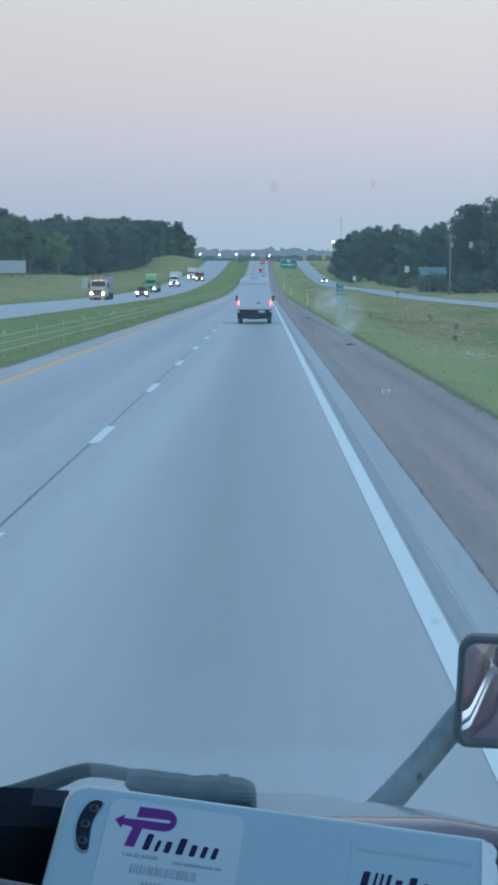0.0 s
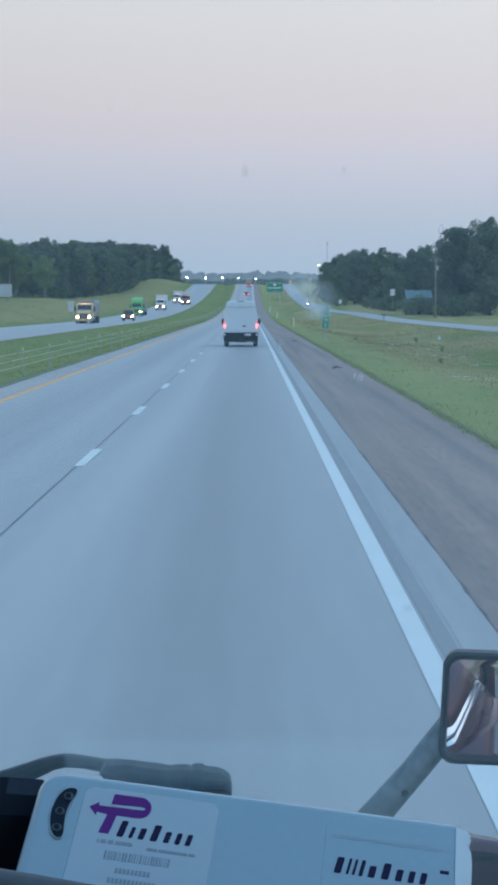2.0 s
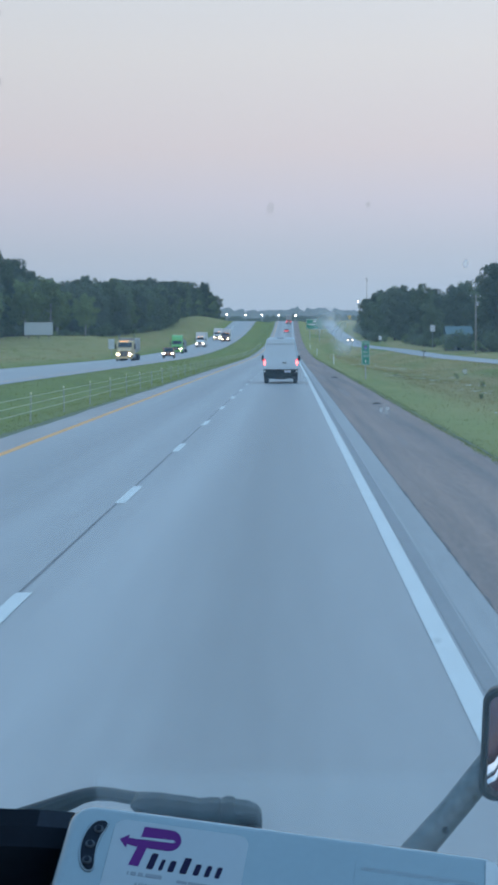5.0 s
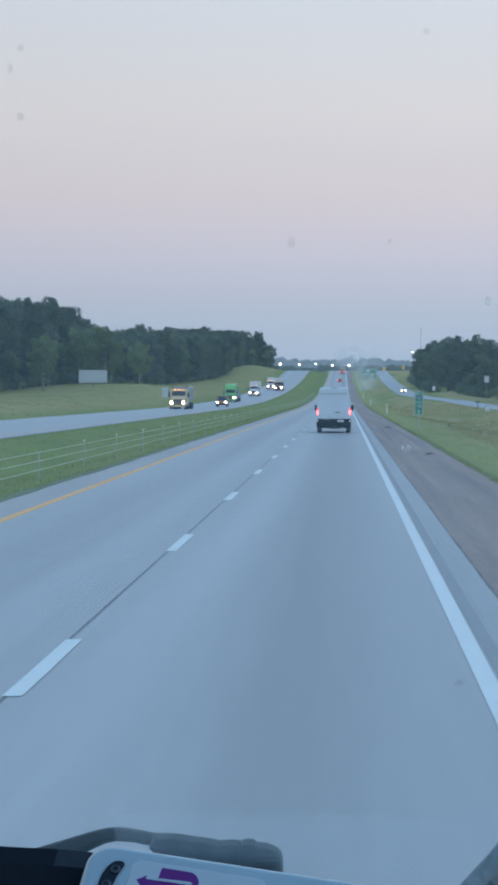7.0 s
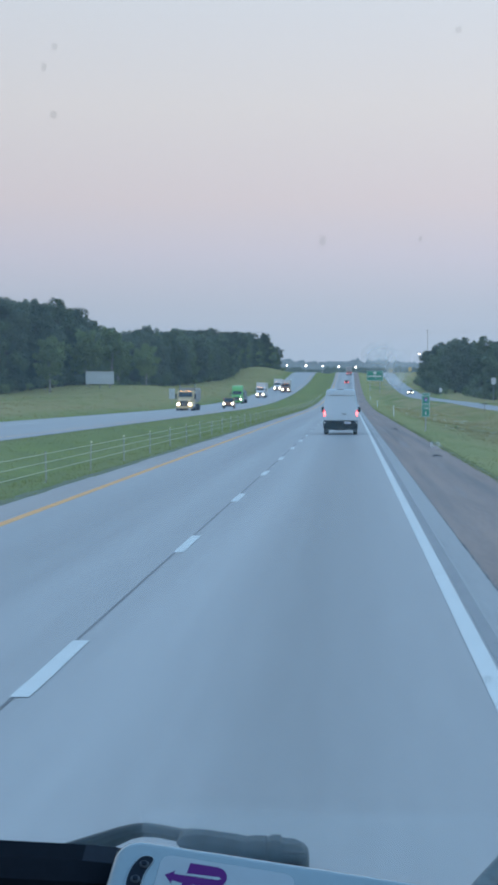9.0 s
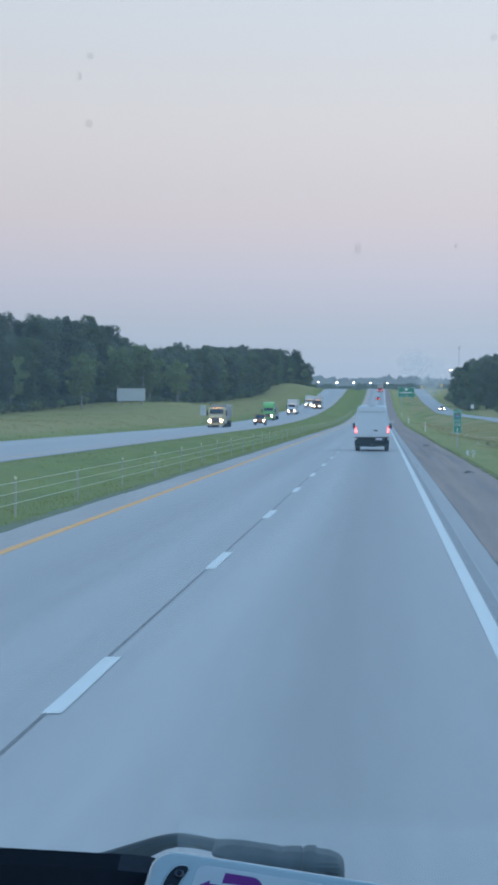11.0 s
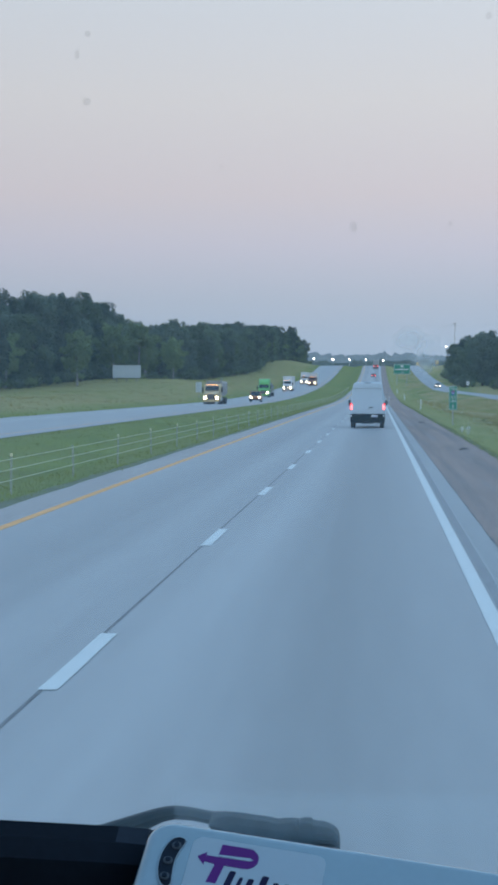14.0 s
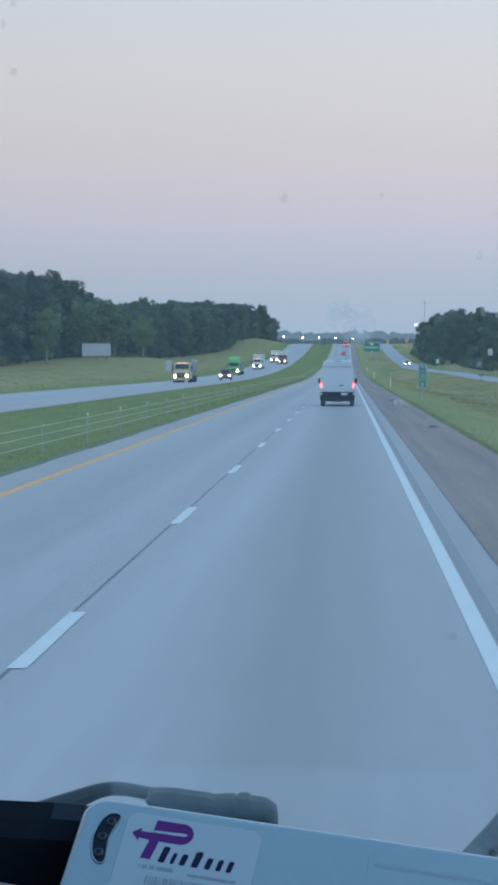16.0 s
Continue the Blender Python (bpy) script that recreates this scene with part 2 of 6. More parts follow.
def grass_tint():
    """Dry tan patches in the verge and darker, damper growth elsewhere."""
    n, l = M_GRASS.node_tree.nodes, M_GRASS.node_tree.links
    b = n["Principled BSDF"]
    old = b.inputs["Base Color"].links[0].from_socket
    co = n.new("ShaderNodeTexCoord")
    mp = n.new("ShaderNodeMapping")
    mp.inputs["Scale"].default_value = (0.16, 0.035, 0.2)
    l.new(co.outputs["Object"], mp.inputs[0])
    t = n.new("ShaderNodeTexNoise")
    t.inputs["Scale"].default_value, t.inputs["Detail"].default_value = 1.0, 5
    l.new(mp.outputs[0], t.inputs[0])
    r = n.new("ShaderNodeMapRange")
    r.inputs["From Min"].default_value, r.inputs["From Max"].default_value = 0.34, 0.56
    r.inputs["To Max"].default_value = 0.95
    l.new(t.outputs[0], r.inputs[0])
    # less dry growth in the median and beyond
    sx, side, part_dry = n.new("ShaderNodeSeparateXYZ"), n.new("ShaderNodeMapRange"), n.new("ShaderNodeMath")
    l.new(co.outputs["Object"], sx.inputs[0])
    side.inputs["From Min"].default_value, side.inputs["From Max"].default_value = -2.0, 4.0
    side.inputs["To Min"].default_value, side.inputs["To Max"].default_value = 0.2, 1.0
    l.new(sx.outputs["X"], side.inputs[0])
    bank, most = n.new("ShaderNodeMapRange"), n.new("ShaderNodeMath")  # the bank under the wood is dry again
    bank.inputs["From Min"].default_value, bank.inputs["From Max"].default_value = -36.0, -29.0
    bank.inputs["To Min"].default_value, bank.inputs["To Max"].default_value = 0.8, 0.0
    l.new(sx.outputs["X"], bank.inputs[0])
    most.operation = "MAXIMUM"
    l.new(side.outputs[0], most.inputs[0])
    l.new(bank.outputs[0], most.inputs[1])
    part_dry.operation = "MULTIPLY"
    l.new(r.outputs[0], part_dry.inputs[0])
    l.new(most.outputs[0], part_dry.inputs[1])
    mx = n.new("ShaderNodeMixRGB")
    half, floor_dry = n.new("ShaderNodeMath"), n.new("ShaderNodeMath")
    half.operation, floor_dry.operation = "MULTIPLY", "MAXIMUM"
    half.inputs[1].default_value = 0.80
    l.new(bank.outputs[0], half.inputs[0])
    l.new(half.outputs[0], floor_dry.inputs[0])
    l.new(part_dry.outputs[0], floor_dry.inputs[1])
    l.new(floor_dry.outputs[0], mx.inputs[0])
    l.new(old, mx.inputs[1])
    mx.inputs[2].default_value = (0.345, 0.275, 0.120, 1)
    # the mown strip along the asphalt is fresher and paler
    sp = n.new("ShaderNodeSeparateXYZ")
    l.new(co.outputs["Object"], sp.inputs[0])
    near, far, mul, mown = n.new("ShaderNodeMapRange"), n.new("ShaderNodeMapRange"), n.new("ShaderNodeMath"), n.new("ShaderNodeMixRGB")
    near.inputs["From Min"].default_value, near.inputs["From Max"].default_value = 3.0, 4.0
    far.inputs["From Min"].default_value, far.inputs["From Max"].default_value = 5.5, 11.5
    far.inputs["To Min"].default_value, far.inputs["To Max"].default_value = 0.7, 0.0
    mul.operation = "MULTIPLY"
    l.new(sp.outputs["X"], near.inputs[0])
    l.new(sp.outputs["X"], far.inputs[0])
    l.new(near.outputs[0], mul.inputs[0])
    l.new(far.outputs[0], mul.inputs[1])
    l.new(mul.outputs[0], mown.inputs[0])
    l.new(mx.outputs[0], mown.inputs[1])
    mown.inputs[2].default_value = (0.275, 0.288, 0.095, 1)
    l.new(mown.outputs[0], b.inputs["Base Color"])


grass_tint()

tagged(ribbon("road_shoulder_edge", 1.46, 1.77, M_CONC_EDGE, 0.004, y1=900), "narrow pale concrete strip outside the edge line", "road shoulder", kind="structure")
tagged(ribbon("edge_line_white", 1.105, 1.27, M_WHITE, 0.005, y1=930), "solid white edge line painted on the concrete", "road marking", kind="structure")
tagged(ribbon("edge_line_yellow", -6.32, -6.12, M_YELLOW, 0.005, y1=930), "solid yellow median edge line, slightly worn", "road marking", kind="structure")
tagged(ribbon("shoulder_left", -7.28, -6.38, M_CONC_INNER, 0.004, y1=930), "narrow pale inner shoulder of the carriageway", "road shoulder", kind="structure")
tagged(ribbon("joint_centre", -2.578, -2.545, M_SEAL, 0.004, y1=700), "dark sealed joint between the two concrete lanes", "road joint", kind="structure")
tagged(ribbon("joint_edge", 1.30, 1.43, M_WORN, 0.006, y1=500), "worn grey joint along the edge of the concrete", "road joint", kind="structure")
tagged(ribbon("opposite_line_white", -26.1, -25.95, M_WHITE, 0.025, y1=930), "white edge line on the oncoming carriageway", "road marking", kind="structure")
tagged(ribbon("opposite_line_yellow", -18.75, -18.6, M_YELLOW, 0.025, y1=930), "yellow edge line on the oncoming carriageway", "road marking", kind="structure")


def lane_dash(x, y, lift):
    bm = bmesh.new()
    n = 3
    rows = []
    for i in range(n + 1):
        yy = y - 1.52 + 3.05 * i / n
        j = 0.006 * math.sin(yy * 9)
        rows.append([bm.verts.new((x - 0.078 + j, yy, climb(yy) + lift)), bm.verts.new((x + 0.078 + j, yy, climb(yy) + lift))])
    for a, b in zip(rows, rows[1:]):
        bm.faces.new((a[0], a[1], b[1], b[0]))
    return part("lane_dash", bm, M_WHITE, road)


for i in range(-1, 60):
    lane_dash(-2.51, 14.5 + 12.19 * i, 0.008)

def ragged(name, x, w, jit, lift, y0, y1, step, material, label):
    """A narrow crumbling edge strip whose rims wander."""
    rnd = random.Random(int(abs(x) * 100))
    verts, faces = [], []
    n = int((y1 - y0) / step)
    for i in range(n + 1):
        y = y0 + i * step
        a, b = rnd.uniform(-jit, jit), rnd.uniform(-jit, jit)
        z = climb(y) + lift
        verts += [(x - w / 2 + a, y, z), (x + w / 2 + b, y, z)]
        if i:
            k = 2 * i
            faces.append((k - 2, k - 1, k + 1, k))
    me = bpy.data.meshes.new(name)
    me.from_pydata(verts, [], faces)
    me.materials.append(material)
    return tagged(new(name, me), label, "pavement edge", kind="structure")


M_DUST = mat("dusty_verge", (0.125, 0.145, 0.075), 0.95, vary=0.4, scale=0.6, fine=6, bump=0.3)
M_CRACK = mat("dark_crack", (0.12, 0.11, 0.11), 0.9, vary=0.3, scale=2, fine=12)
ragged("edge_crack", 1.782, 0.016, 0.016, 0.007, 8, 260, 0.33, M_CRACK, "ragged dark crack between concrete and asphalt")
ragged("verge_edge", 4.14, 0.07, 0.035, 0.025, 8, 420, 0.9, M_DUST, "thin dusty grass along the edge of the asphalt")
ragged("verge_edge_median", -7.42, 0.34, 0.06, 0.008, 8, 420, 1.9, M_DUST, "thin dusty grass along the edge of the inner shoulder")


# tyre and patch marks on the asphalt shoulder
def shoulder_stain(x, y, w, h, seed):
    rnd = random.Random(seed)
    bm = bmesh.new()
    vs = []
    for i in range(18):
        a = i / 18 * math.tau
        r = 0.6 + 0.4 * rnd.random()
        vs.append(bm.verts.new((x + math.cos(a) * w * r, y + math.sin(a) * h * r, climb(y) - 0.008)))
    bm.faces.new(vs)
    return bm


M_PALE = mat("pale_grit", (0.275, 0.22, 0.20), 0.9, vary=0.4, scale=1.5, fine=10)
shoulder = bpy.data.objects["road_shoulder"]
for i, (x, y, w, h) in enumerate(((2.6, 84, 0.16, 9), (3.1, 60, 0.10, 5), (2.2, 120, 0.2, 14), (2.7, 42, 0.07, 3), (3.4, 150, 0.2, 12))):
    part("grit_patch", shoulder_stain(x, y, w, h, i), M_PALE, shoulder)


# ---------------------------------------------------------------- lofted shapes
def loft(bm, rings, close_ends=True, loop=True):
    rows = [[bm.verts.new(p) for p in r] for r in rings]
    n = len(rows[0])
    for a, b in zip(rows, rows[1:]):
        for i in range(n if loop else n - 1):
            j = (i + 1) % n
            bm.faces.new((a[i], a[j], b[j], b[i]))
    if close_ends:
        bm.faces.new(list(reversed(rows[0])))
        bm.faces.new(rows[-1])
    bmesh.ops.recalc_face_normals(bm, faces=bm.faces)
    return bm


def round_rect(x0, x1, y0, y1, r, n=5):
    out = []
    for cx, cy, a0 in ((x1 - r, y1 - r, 0), (x0 + r, y1 - r, 90), (x0 + r, y0 + r, 180), (x1 - r, y0 + r, 270)):
        for i in range(n + 1):
            a = radians(a0 + 90 * i / n)
            out.append((cx + r * math.cos(a), cy + r * math.sin(a)))
    return out


def slab(x0, x1, y0, y1, r, z0, z1, b, n=5, bm=None):
    """A rounded plate with softened rims, lying in x and y."""
    bm = bm or bmesh.new()
    rings = []
    for z, k in ((z0, b), (z0 + 0.3 * b, 0.3 * b), (z0 + b, 0), (z1 - b, 0), (z1 - 0.3 * b, 0.3 * b), (z1, b)):
        rings.append([(px, py, z) for px, py in round_rect(x0 + k, x1 - k, y0 + k, y1 - k, max(r - k, r * 0.3), n)])
    return loft(bm, rings)


def tube(bm, pts, radii, n=8):
    """A bent tapering tube through points."""
    rings = []
    for i, p in enumerate(pts):
        p = Vector(p)
        d = (Vector(pts[min(i + 1, len(pts) - 1)]) - Vector(pts[max(i - 1, 0)])).normalized()
        s = d.cross(Vector((0.13, 0.31, 0.94))).normalized()
        t = d.cross(s)
        r = radii[i] if isinstance(radii, (list, tuple)) else radii
        rings.append([p + (s * math.cos(k / n * math.tau) + t * math.sin(k / n * math.tau)) * r for k in range(n)])
    return loft(bm, rings)


def cyl(x, y, z, r, h, axis="z", n=16, bm=None, bevel=0.0):
    bm = bm or bmesh.new()
    prof = [(0, r - bevel), (bevel, r), (h - bevel, r), (h, r - bevel)] if bevel else [(0, r), (h, r)]
    rings = []
    for d, rr in prof:
        ring = []
        for k in range(n):
            a, b = rr * math.cos(k / n * math.tau), rr * math.sin(k / n * math.tau)
            ring.append({"z": (x + a, y + b, z + d), "y": (x + a, y + d, z + b), "x": (x + d, y + a, z + b)}[axis])
        rings.append(ring)
    return loft(bm, rings)


# ---------------------------------------------------------------- trees
def leaf_material(name, color):
    m = mat(name, color, 0.75, vary=0.2, scale=0.35, fine=2.5, spec=0.15, rand=0.28)
    n, l = m.node_tree.nodes, m.node_tree.links
    b = n["Principled BSDF"]
    old = b.inputs["Base Color"].links[0].from_socket
    g = n.new("ShaderNodeNewGeometry")
    r = n.new("ShaderNodeMapRange")
    r.inputs["To Min"].default_value, r.inputs["To Max"].default_value = 0.88, 1.12
    l.new(g.outputs["Random Per Island"], r.inputs[0])
    s = n.new("ShaderNodeVectorMath")
    s.operation = "SCALE"
    l.new(old, s.inputs[0])
    l.new(r.outputs[0], s.inputs["Scale"])
    l.new(s.outputs[0], b.inputs["Base Color"])
    thin, mx = n.new("ShaderNodeBsdfTranslucent"), n.new("ShaderNodeMixShader")
    mx.inputs[0].default_value = 0.42
    l.new(s.outputs[0], thin.inputs[0])
    l.new(b.outputs[0], mx.inputs[1])
    l.new(thin.outputs[0], mx.inputs[2])
    l.new(mx.outputs[0], n["Material Output"].inputs[0])
    return m


M_LEAF = leaf_material("leaf_dark", (0.160, 0.197, 0.140))
M_LEAF_B = leaf_material("leaf_mid", (0.166, 0.210, 0.128))
M_LEAF_C = leaf_material("leaf_pale", (0.215, 0.272, 0.130))
M_BARK = mat("bark", (0.13, 0.11, 0.09), 0.9, vary=0.35, scale=2, fine=14, bump=0.4)
M_BARK_PALE = mat("bark_pale", (0.36, 0.35, 0.32), 0.85, vary=0.3, scale=2, fine=14, bump=0.3)


def leaves(rnd, clumps, per, size):
    """Leaf sprays as small tilted quads gathered in clumps."""
    verts, faces = [], []
    for cx, cy, cz, cr in clumps:
        for _ in range(int(per * cr * cr) + 8):
            d = Vector((rnd.gauss(0, 1), rnd.gauss(0, 1), rnd.gauss(0, 1) + 0.25)).normalized()
            p = Vector((cx, cy, cz)) + d * cr * rnd.uniform(0.55, 1.05) * Vector((1, 1, 0.85)).length / 1.65
            nrm = (d + Vector((rnd.uniform(-.7, .7), rnd.uniform(-.7, .7), rnd.uniform(-.3, .8)))).normalized()
            a = nrm.orthogonal().normalized()
            a.rotate(Matrix.Rotation(rnd.uniform(0, 6.28), 3, nrm))
            b = nrm.cross(a)
            s = size * rnd.uniform(0.55, 1.3)
            i = len(verts)
            verts += [p - a * s, p + b * s * 0.62, p + a * s, p - b * s * 0.62]
            faces.append((i, i + 1, i + 2, i + 3))
    me = bpy.data.meshes.new("crown")
    me.from_pydata([tuple(v) for v in verts], [], faces)
    return me


def tree(name, seed, h, spread, bare, leaf, bark, label, per=85, size=0.27):
    """A broadleaved tree: tapered trunk, limbs, and a crown of clumps round the limb ends."""
    rnd = random.Random(seed)
    root = empty(name)
    bm = bmesh.new()
    top = (rnd.uniform(-.5, .5), rnd.uniform(-.5, .5), h * 0.82)
    tube(bm, [(0, 0, -0.5), (0.05, 0, h * 0.12), (top[0] * .4, top[1] * .4, h * 0.45), top], [h * .019, h * .015, h * .010, 0.03], 8)
    clumps = []
    n = 15
    for i in range(n):
        f = bare + (0.98 - bare) * (i + rnd.random()) / n
        a = i * 2.4 + rnd.uniform(-.5, .5)
        # widest a little under the middle of the crown
        g = (f - bare) / (1 - bare)
        reach = spread * (0.42 + 1.0 * math.sin(math.pi * min(1, 0.18 + g * 0.80))) * rnd.uniform(0.55, 1.08) * 0.72
        s = Vector((top[0] * f, top[1] * f, h * (f * 0.82 - 0.06)))
        e = Vector((math.cos(a) * reach, math.sin(a) * reach, h * f * 0.93 + rnd.uniform(-.3, .5)))
        tube(bm, [s, s.lerp(e, 0.5) + Vector((0, 0, 0.25)), e], [h * .006, h * .004, 0.02], 5)
        for k in range(8):
            q = e if k == 0 else s.lerp(e, rnd.uniform(0.25, 1.05)) + Vector((rnd.uniform(-1, 1), rnd.uniform(-1, 1), rnd.uniform(-.6, .9))) * spread * .30
            clumps.append((q.x, q.y, q.z, spread * rnd.uniform(0.12, 0.29)))
    for k in range(5):
        clumps.append((top[0] + rnd.uniform(-.16, .16) * spread, top[1] + rnd.uniform(-.16, .16) * spread, h * rnd.uniform(0.86, 0.96), spread * rnd.uniform(0.12, 0.26)))
    part("trunk", bm, bark, root, smooth=True)
    me = leaves(rnd, clumps, per, size)
    me.materials.append(leaf)
    cr = new("crown", me)
    cr.parent = root
    return tagged(root, label, "tree", "roadside trees")


def shrub(name, seed, h, leaf):
    rnd = random.Random(seed)
    root = empty(name)
    bm = bmesh.new()
    clumps = []
    for i in range(7):
        a, r = rnd.uniform(0, 6.28), rnd.uniform(0.1, 0.8) * h
        e = (math.cos(a) * r, math.sin(a) * r, h * rnd.uniform(0.35, 0.8))
        tube(bm, [(0, 0, -0.3), (e[0] * .4, e[1] * .4, e[2] * .6), e], [0.06, 0.04, 0.015], 5)
        clumps.append((*e, h * rnd.uniform(0.3, 0.5)))
    part("stem", bm, M_BARK, root, smooth=True)
    me = leaves(rnd, clumps, 60, 0.22)
    me.materials.append(leaf)
    new("crown", me).parent = root
    return tagged(root, "dense dark green shrub at the foot of the wood", "shrub", "roadside shrubs")


KINDS = [
    tree("tree", 11, 17.0, 5.2, 0.09, M_LEAF, M_BARK, "tall dark green broadleaf tree in a dense roadside wood"),
    tree("tree", 12, 19.0, 5.6, 0.12, M_LEAF, M_BARK, "tall dark green broadleaf tree in a dense roadside wood"),
    tree("tree", 13, 15.0, 5.0, 0.07, M_LEAF_B, M_BARK, "mid green rounded broadleaf tree in a roadside wood"),
    tree("tree", 14, 18.0, 4.6, 0.12, M_LEAF_B, M_BARK, "narrow mid green broadleaf tree in a roadside wood"),
    tree("tree", 15, 13.0, 4.0, 0.40, M_LEAF_C, M_BARK_PALE, "lighter green tree with a pale bare trunk"),
    tree("tree", 16, 18.6, 5.4, 0.14, M_LEAF, M_BARK, "tall dark green tree with a ragged open top", per=80),
]
SHRUBS = [shrub("shrub", 31, 2.6, M_LEAF), shrub("shrub", 32, 3.4, M_LEAF_B), shrub("shrub", 33, 2.0, M_LEAF_C)]
placed = {}


def plant(ob, x, y, s=1.0, turn=0.0):
    m = Matrix.Translation((x, y, lay(x, y) - 0.1)) @ Matrix.Rotation(turn, 4, "Z")
    if ob not in placed:
        placed[ob] = True
        ob.matrix_world = m
        ob.scale = (s, s, s)
        return ob
    c = copy_thing(ob, m)
    c.scale = (s, s, s)
    return c


rt = random.Random(5)


def wood_edge(y):
    """Front of the wood beyond the oncoming carriageway."""
    return -75 + 30 * smooth(270, 1040, y) + 4 * math.sin(y * 0.021)


for row in range(4):
    y = 255.0 + 3 * row
    while y < 965:
        x = wood_edge(y) - 7.5 * row + rt.uniform(-2, 2)
        k = rt.choice([0, 0, 1, 2, 3, 3, 5, 1] if row else [0, 1, 2, 2, 3, 4, 0, 5])
        plant(KINDS[k], x, y, rt.uniform(0.82, 1.08) * (1 + 0.03 * row) * (0.96 + 0.11 * smooth(290, 370, y) - 0.06 * smooth(430, 600, y) - 0.11 * smooth(680, 900, y)), rt.uniform(0, 6.28))
        y += rt.uniform(6.2, 9.5) + row * 1.3
y = 262.0
while y < 960:
    plant(rt.choice(SHRUBS), wood_edge(y) + rt.uniform(2.5, 4.5), y, rt.uniform(0.6, 1.25), rt.uniform(0, 6.28))
    y += rt.uniform(4, 9)
# pale trees that stand clear of the wood
plant(KINDS[4], -58, 415, 1.05, 0.4)
plant(KINDS[4], -55, 462, 0.9, 2.1)
plant(KINDS[4], -61, 396, 0.95, 3.3)
plant(KINDS[4], -60.5, 344, 0.85, 5.0)
# woods beyond the frontage road
for x, y, k, s in ((29, 560, 2, 0.95), (33, 545, 0, 1.0), (37, 560, 1, 0.95), (41, 540, 3, 1.0), (46, 556, 5, 0.9), (52, 545, 0, 1.0), (58, 560, 1, 1.0), (30, 600, 0, .9),
                   (36, 610, 3, .95), (43, 600, 1, .9), (50, 615, 2, 1.0), (34, 650, 1, .9), (42, 660, 0, .95), (60, 600, 3, 1), (31, 700, 2, .9), (38, 720, 0, .9),
                   (47, 700, 1, .9), (27.5, 585, 2, .8), (64, 540, 5, .95), (70, 560, 1, .95),
                   (42, 352, 5, 1.0), (48, 345, 1, 1.05), (54, 360, 0, 1.1), (46, 372, 3, 1.05), (60, 350, 5, 1.1), (66, 362, 1, 1.1), (52, 385, 2, 1.1), (39, 395, 0, 0.85),
                   (44, 420, 2, .9), (50, 430, 1, .95), (57, 415, 3, 1), (64, 400, 0, 1.05), (72, 380, 1, 1.1), (36, 440, 2, .75), (41, 470, 0, .8), (47, 480, 3, .85),
                   (55, 470, 1, .9), (62, 450, 2, 1), (38, 500, 2, .8), (45, 515, 0, .85), (52, 505, 3, .9)):
    plant(KINDS[k], x, y, s, rt.uniform(0, 6.28))
# unseen trees added beside the view as dark woods for the hood to reflect
for i in range(26):
    plant(KINDS[rt.choice([0, 1, 2, 3, 5])], rt.uniform(34, 47), 180 - i * 4.2, rt.uniform(0.85, 1.1), rt.uniform(0, 6.28))
for i in range(64):
    yy = 340 + i * 5.6
    plant(rt.choice(SHRUBS), (40 if yy < 430 else 34 if yy < 520 else 27) + rt.uniform(-1, 2.5), yy, rt.uniform(0.7, 1.3), rt.uniform(0, 6.28))


for x, y, k, sc in ((35.6, 377, 1, 0.95), (38.9, 376, 1, 1.15), (41.0, 372, 0, 1.3), (34.2, 379, 2, 0.8), (43.5, 352, 1, 1.2), (40.5, 345, 0, 1.1)):
    plant(SHRUBS[k], x, y, sc, x * 1.7)


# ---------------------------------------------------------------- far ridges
# Distance haze is put in as a faint blue glow of the surface.
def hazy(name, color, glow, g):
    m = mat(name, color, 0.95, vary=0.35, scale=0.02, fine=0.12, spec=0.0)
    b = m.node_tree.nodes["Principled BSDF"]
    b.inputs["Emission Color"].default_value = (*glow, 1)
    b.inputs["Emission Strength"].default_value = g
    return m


def ridge(name, y, height, base, x0, x1, step, seed, material, label, rough):
    """A far wooded skyline with thickness, its top broken by tree crowns."""
    rings = []
    n = int((x1 - x0) / step)
    for i in range(n + 1):
        x = x0 + (x1 - x0) * i / n
        t = base + height * (0.72 + 0.42 * noise.noise((x * 0.0022, seed, 0.3)) + 0.12 * noise.noise((x * 0.011, seed, 5.0)))
        t += rough * (0.45 * abs(noise.noise((x * 0.05, seed, 2.0))) + 0.7 * abs(noise.noise((x * 0.17, seed, 9.0))) + 0.5 * abs(noise.noise((x * 0.37, seed, 4.0))))
        rings.append([(x, y - 60, base - 40), (x, y - 30, base + (t - base) * 0.55), (x, y, t), (x, y + 40, base + (t - base) * 0.4), (x, y + 60, base - 40)])
    bm = loft(bmesh.new(), rings, loop=True)
    return tagged(obj(name, bm, material, True), label, "hills", kind="structure")


M_FAR1 = hazy("far_wood_haze_glow", (0.05, 0.07, 0.05), (0.30, 0.42, 0.55), 0.13)
M_FAR2 = hazy("far_hill_haze_glow", (0.05, 0.07, 0.06), (0.30, 0.43, 0.58), 0.40)
ridge("backdrop_wood", 1500, 15, 14, -1500, 1700, 3, 3.1, M_FAR1, "dark distant woods along the skyline with a faint haze glow", 8)
ridge("backdrop_hill", 2800, 52, 20, -2600, 2800, 4, 8.4, M_FAR2, "wooded hills on the horizon with blue haze put in as glow", 12)


# ---------------------------------------------------------------- cable barrier in the median
M_STEEL = mat("galvanised_steel", (0.42, 0.44, 0.45), 0.5, metal=0.6, vary=0.15, scale=3, fine=30)
M_POST = mat("post_dull_steel", (0.33, 0.36, 0.27), 0.7, vary=0.2, scale=3, fine=30)
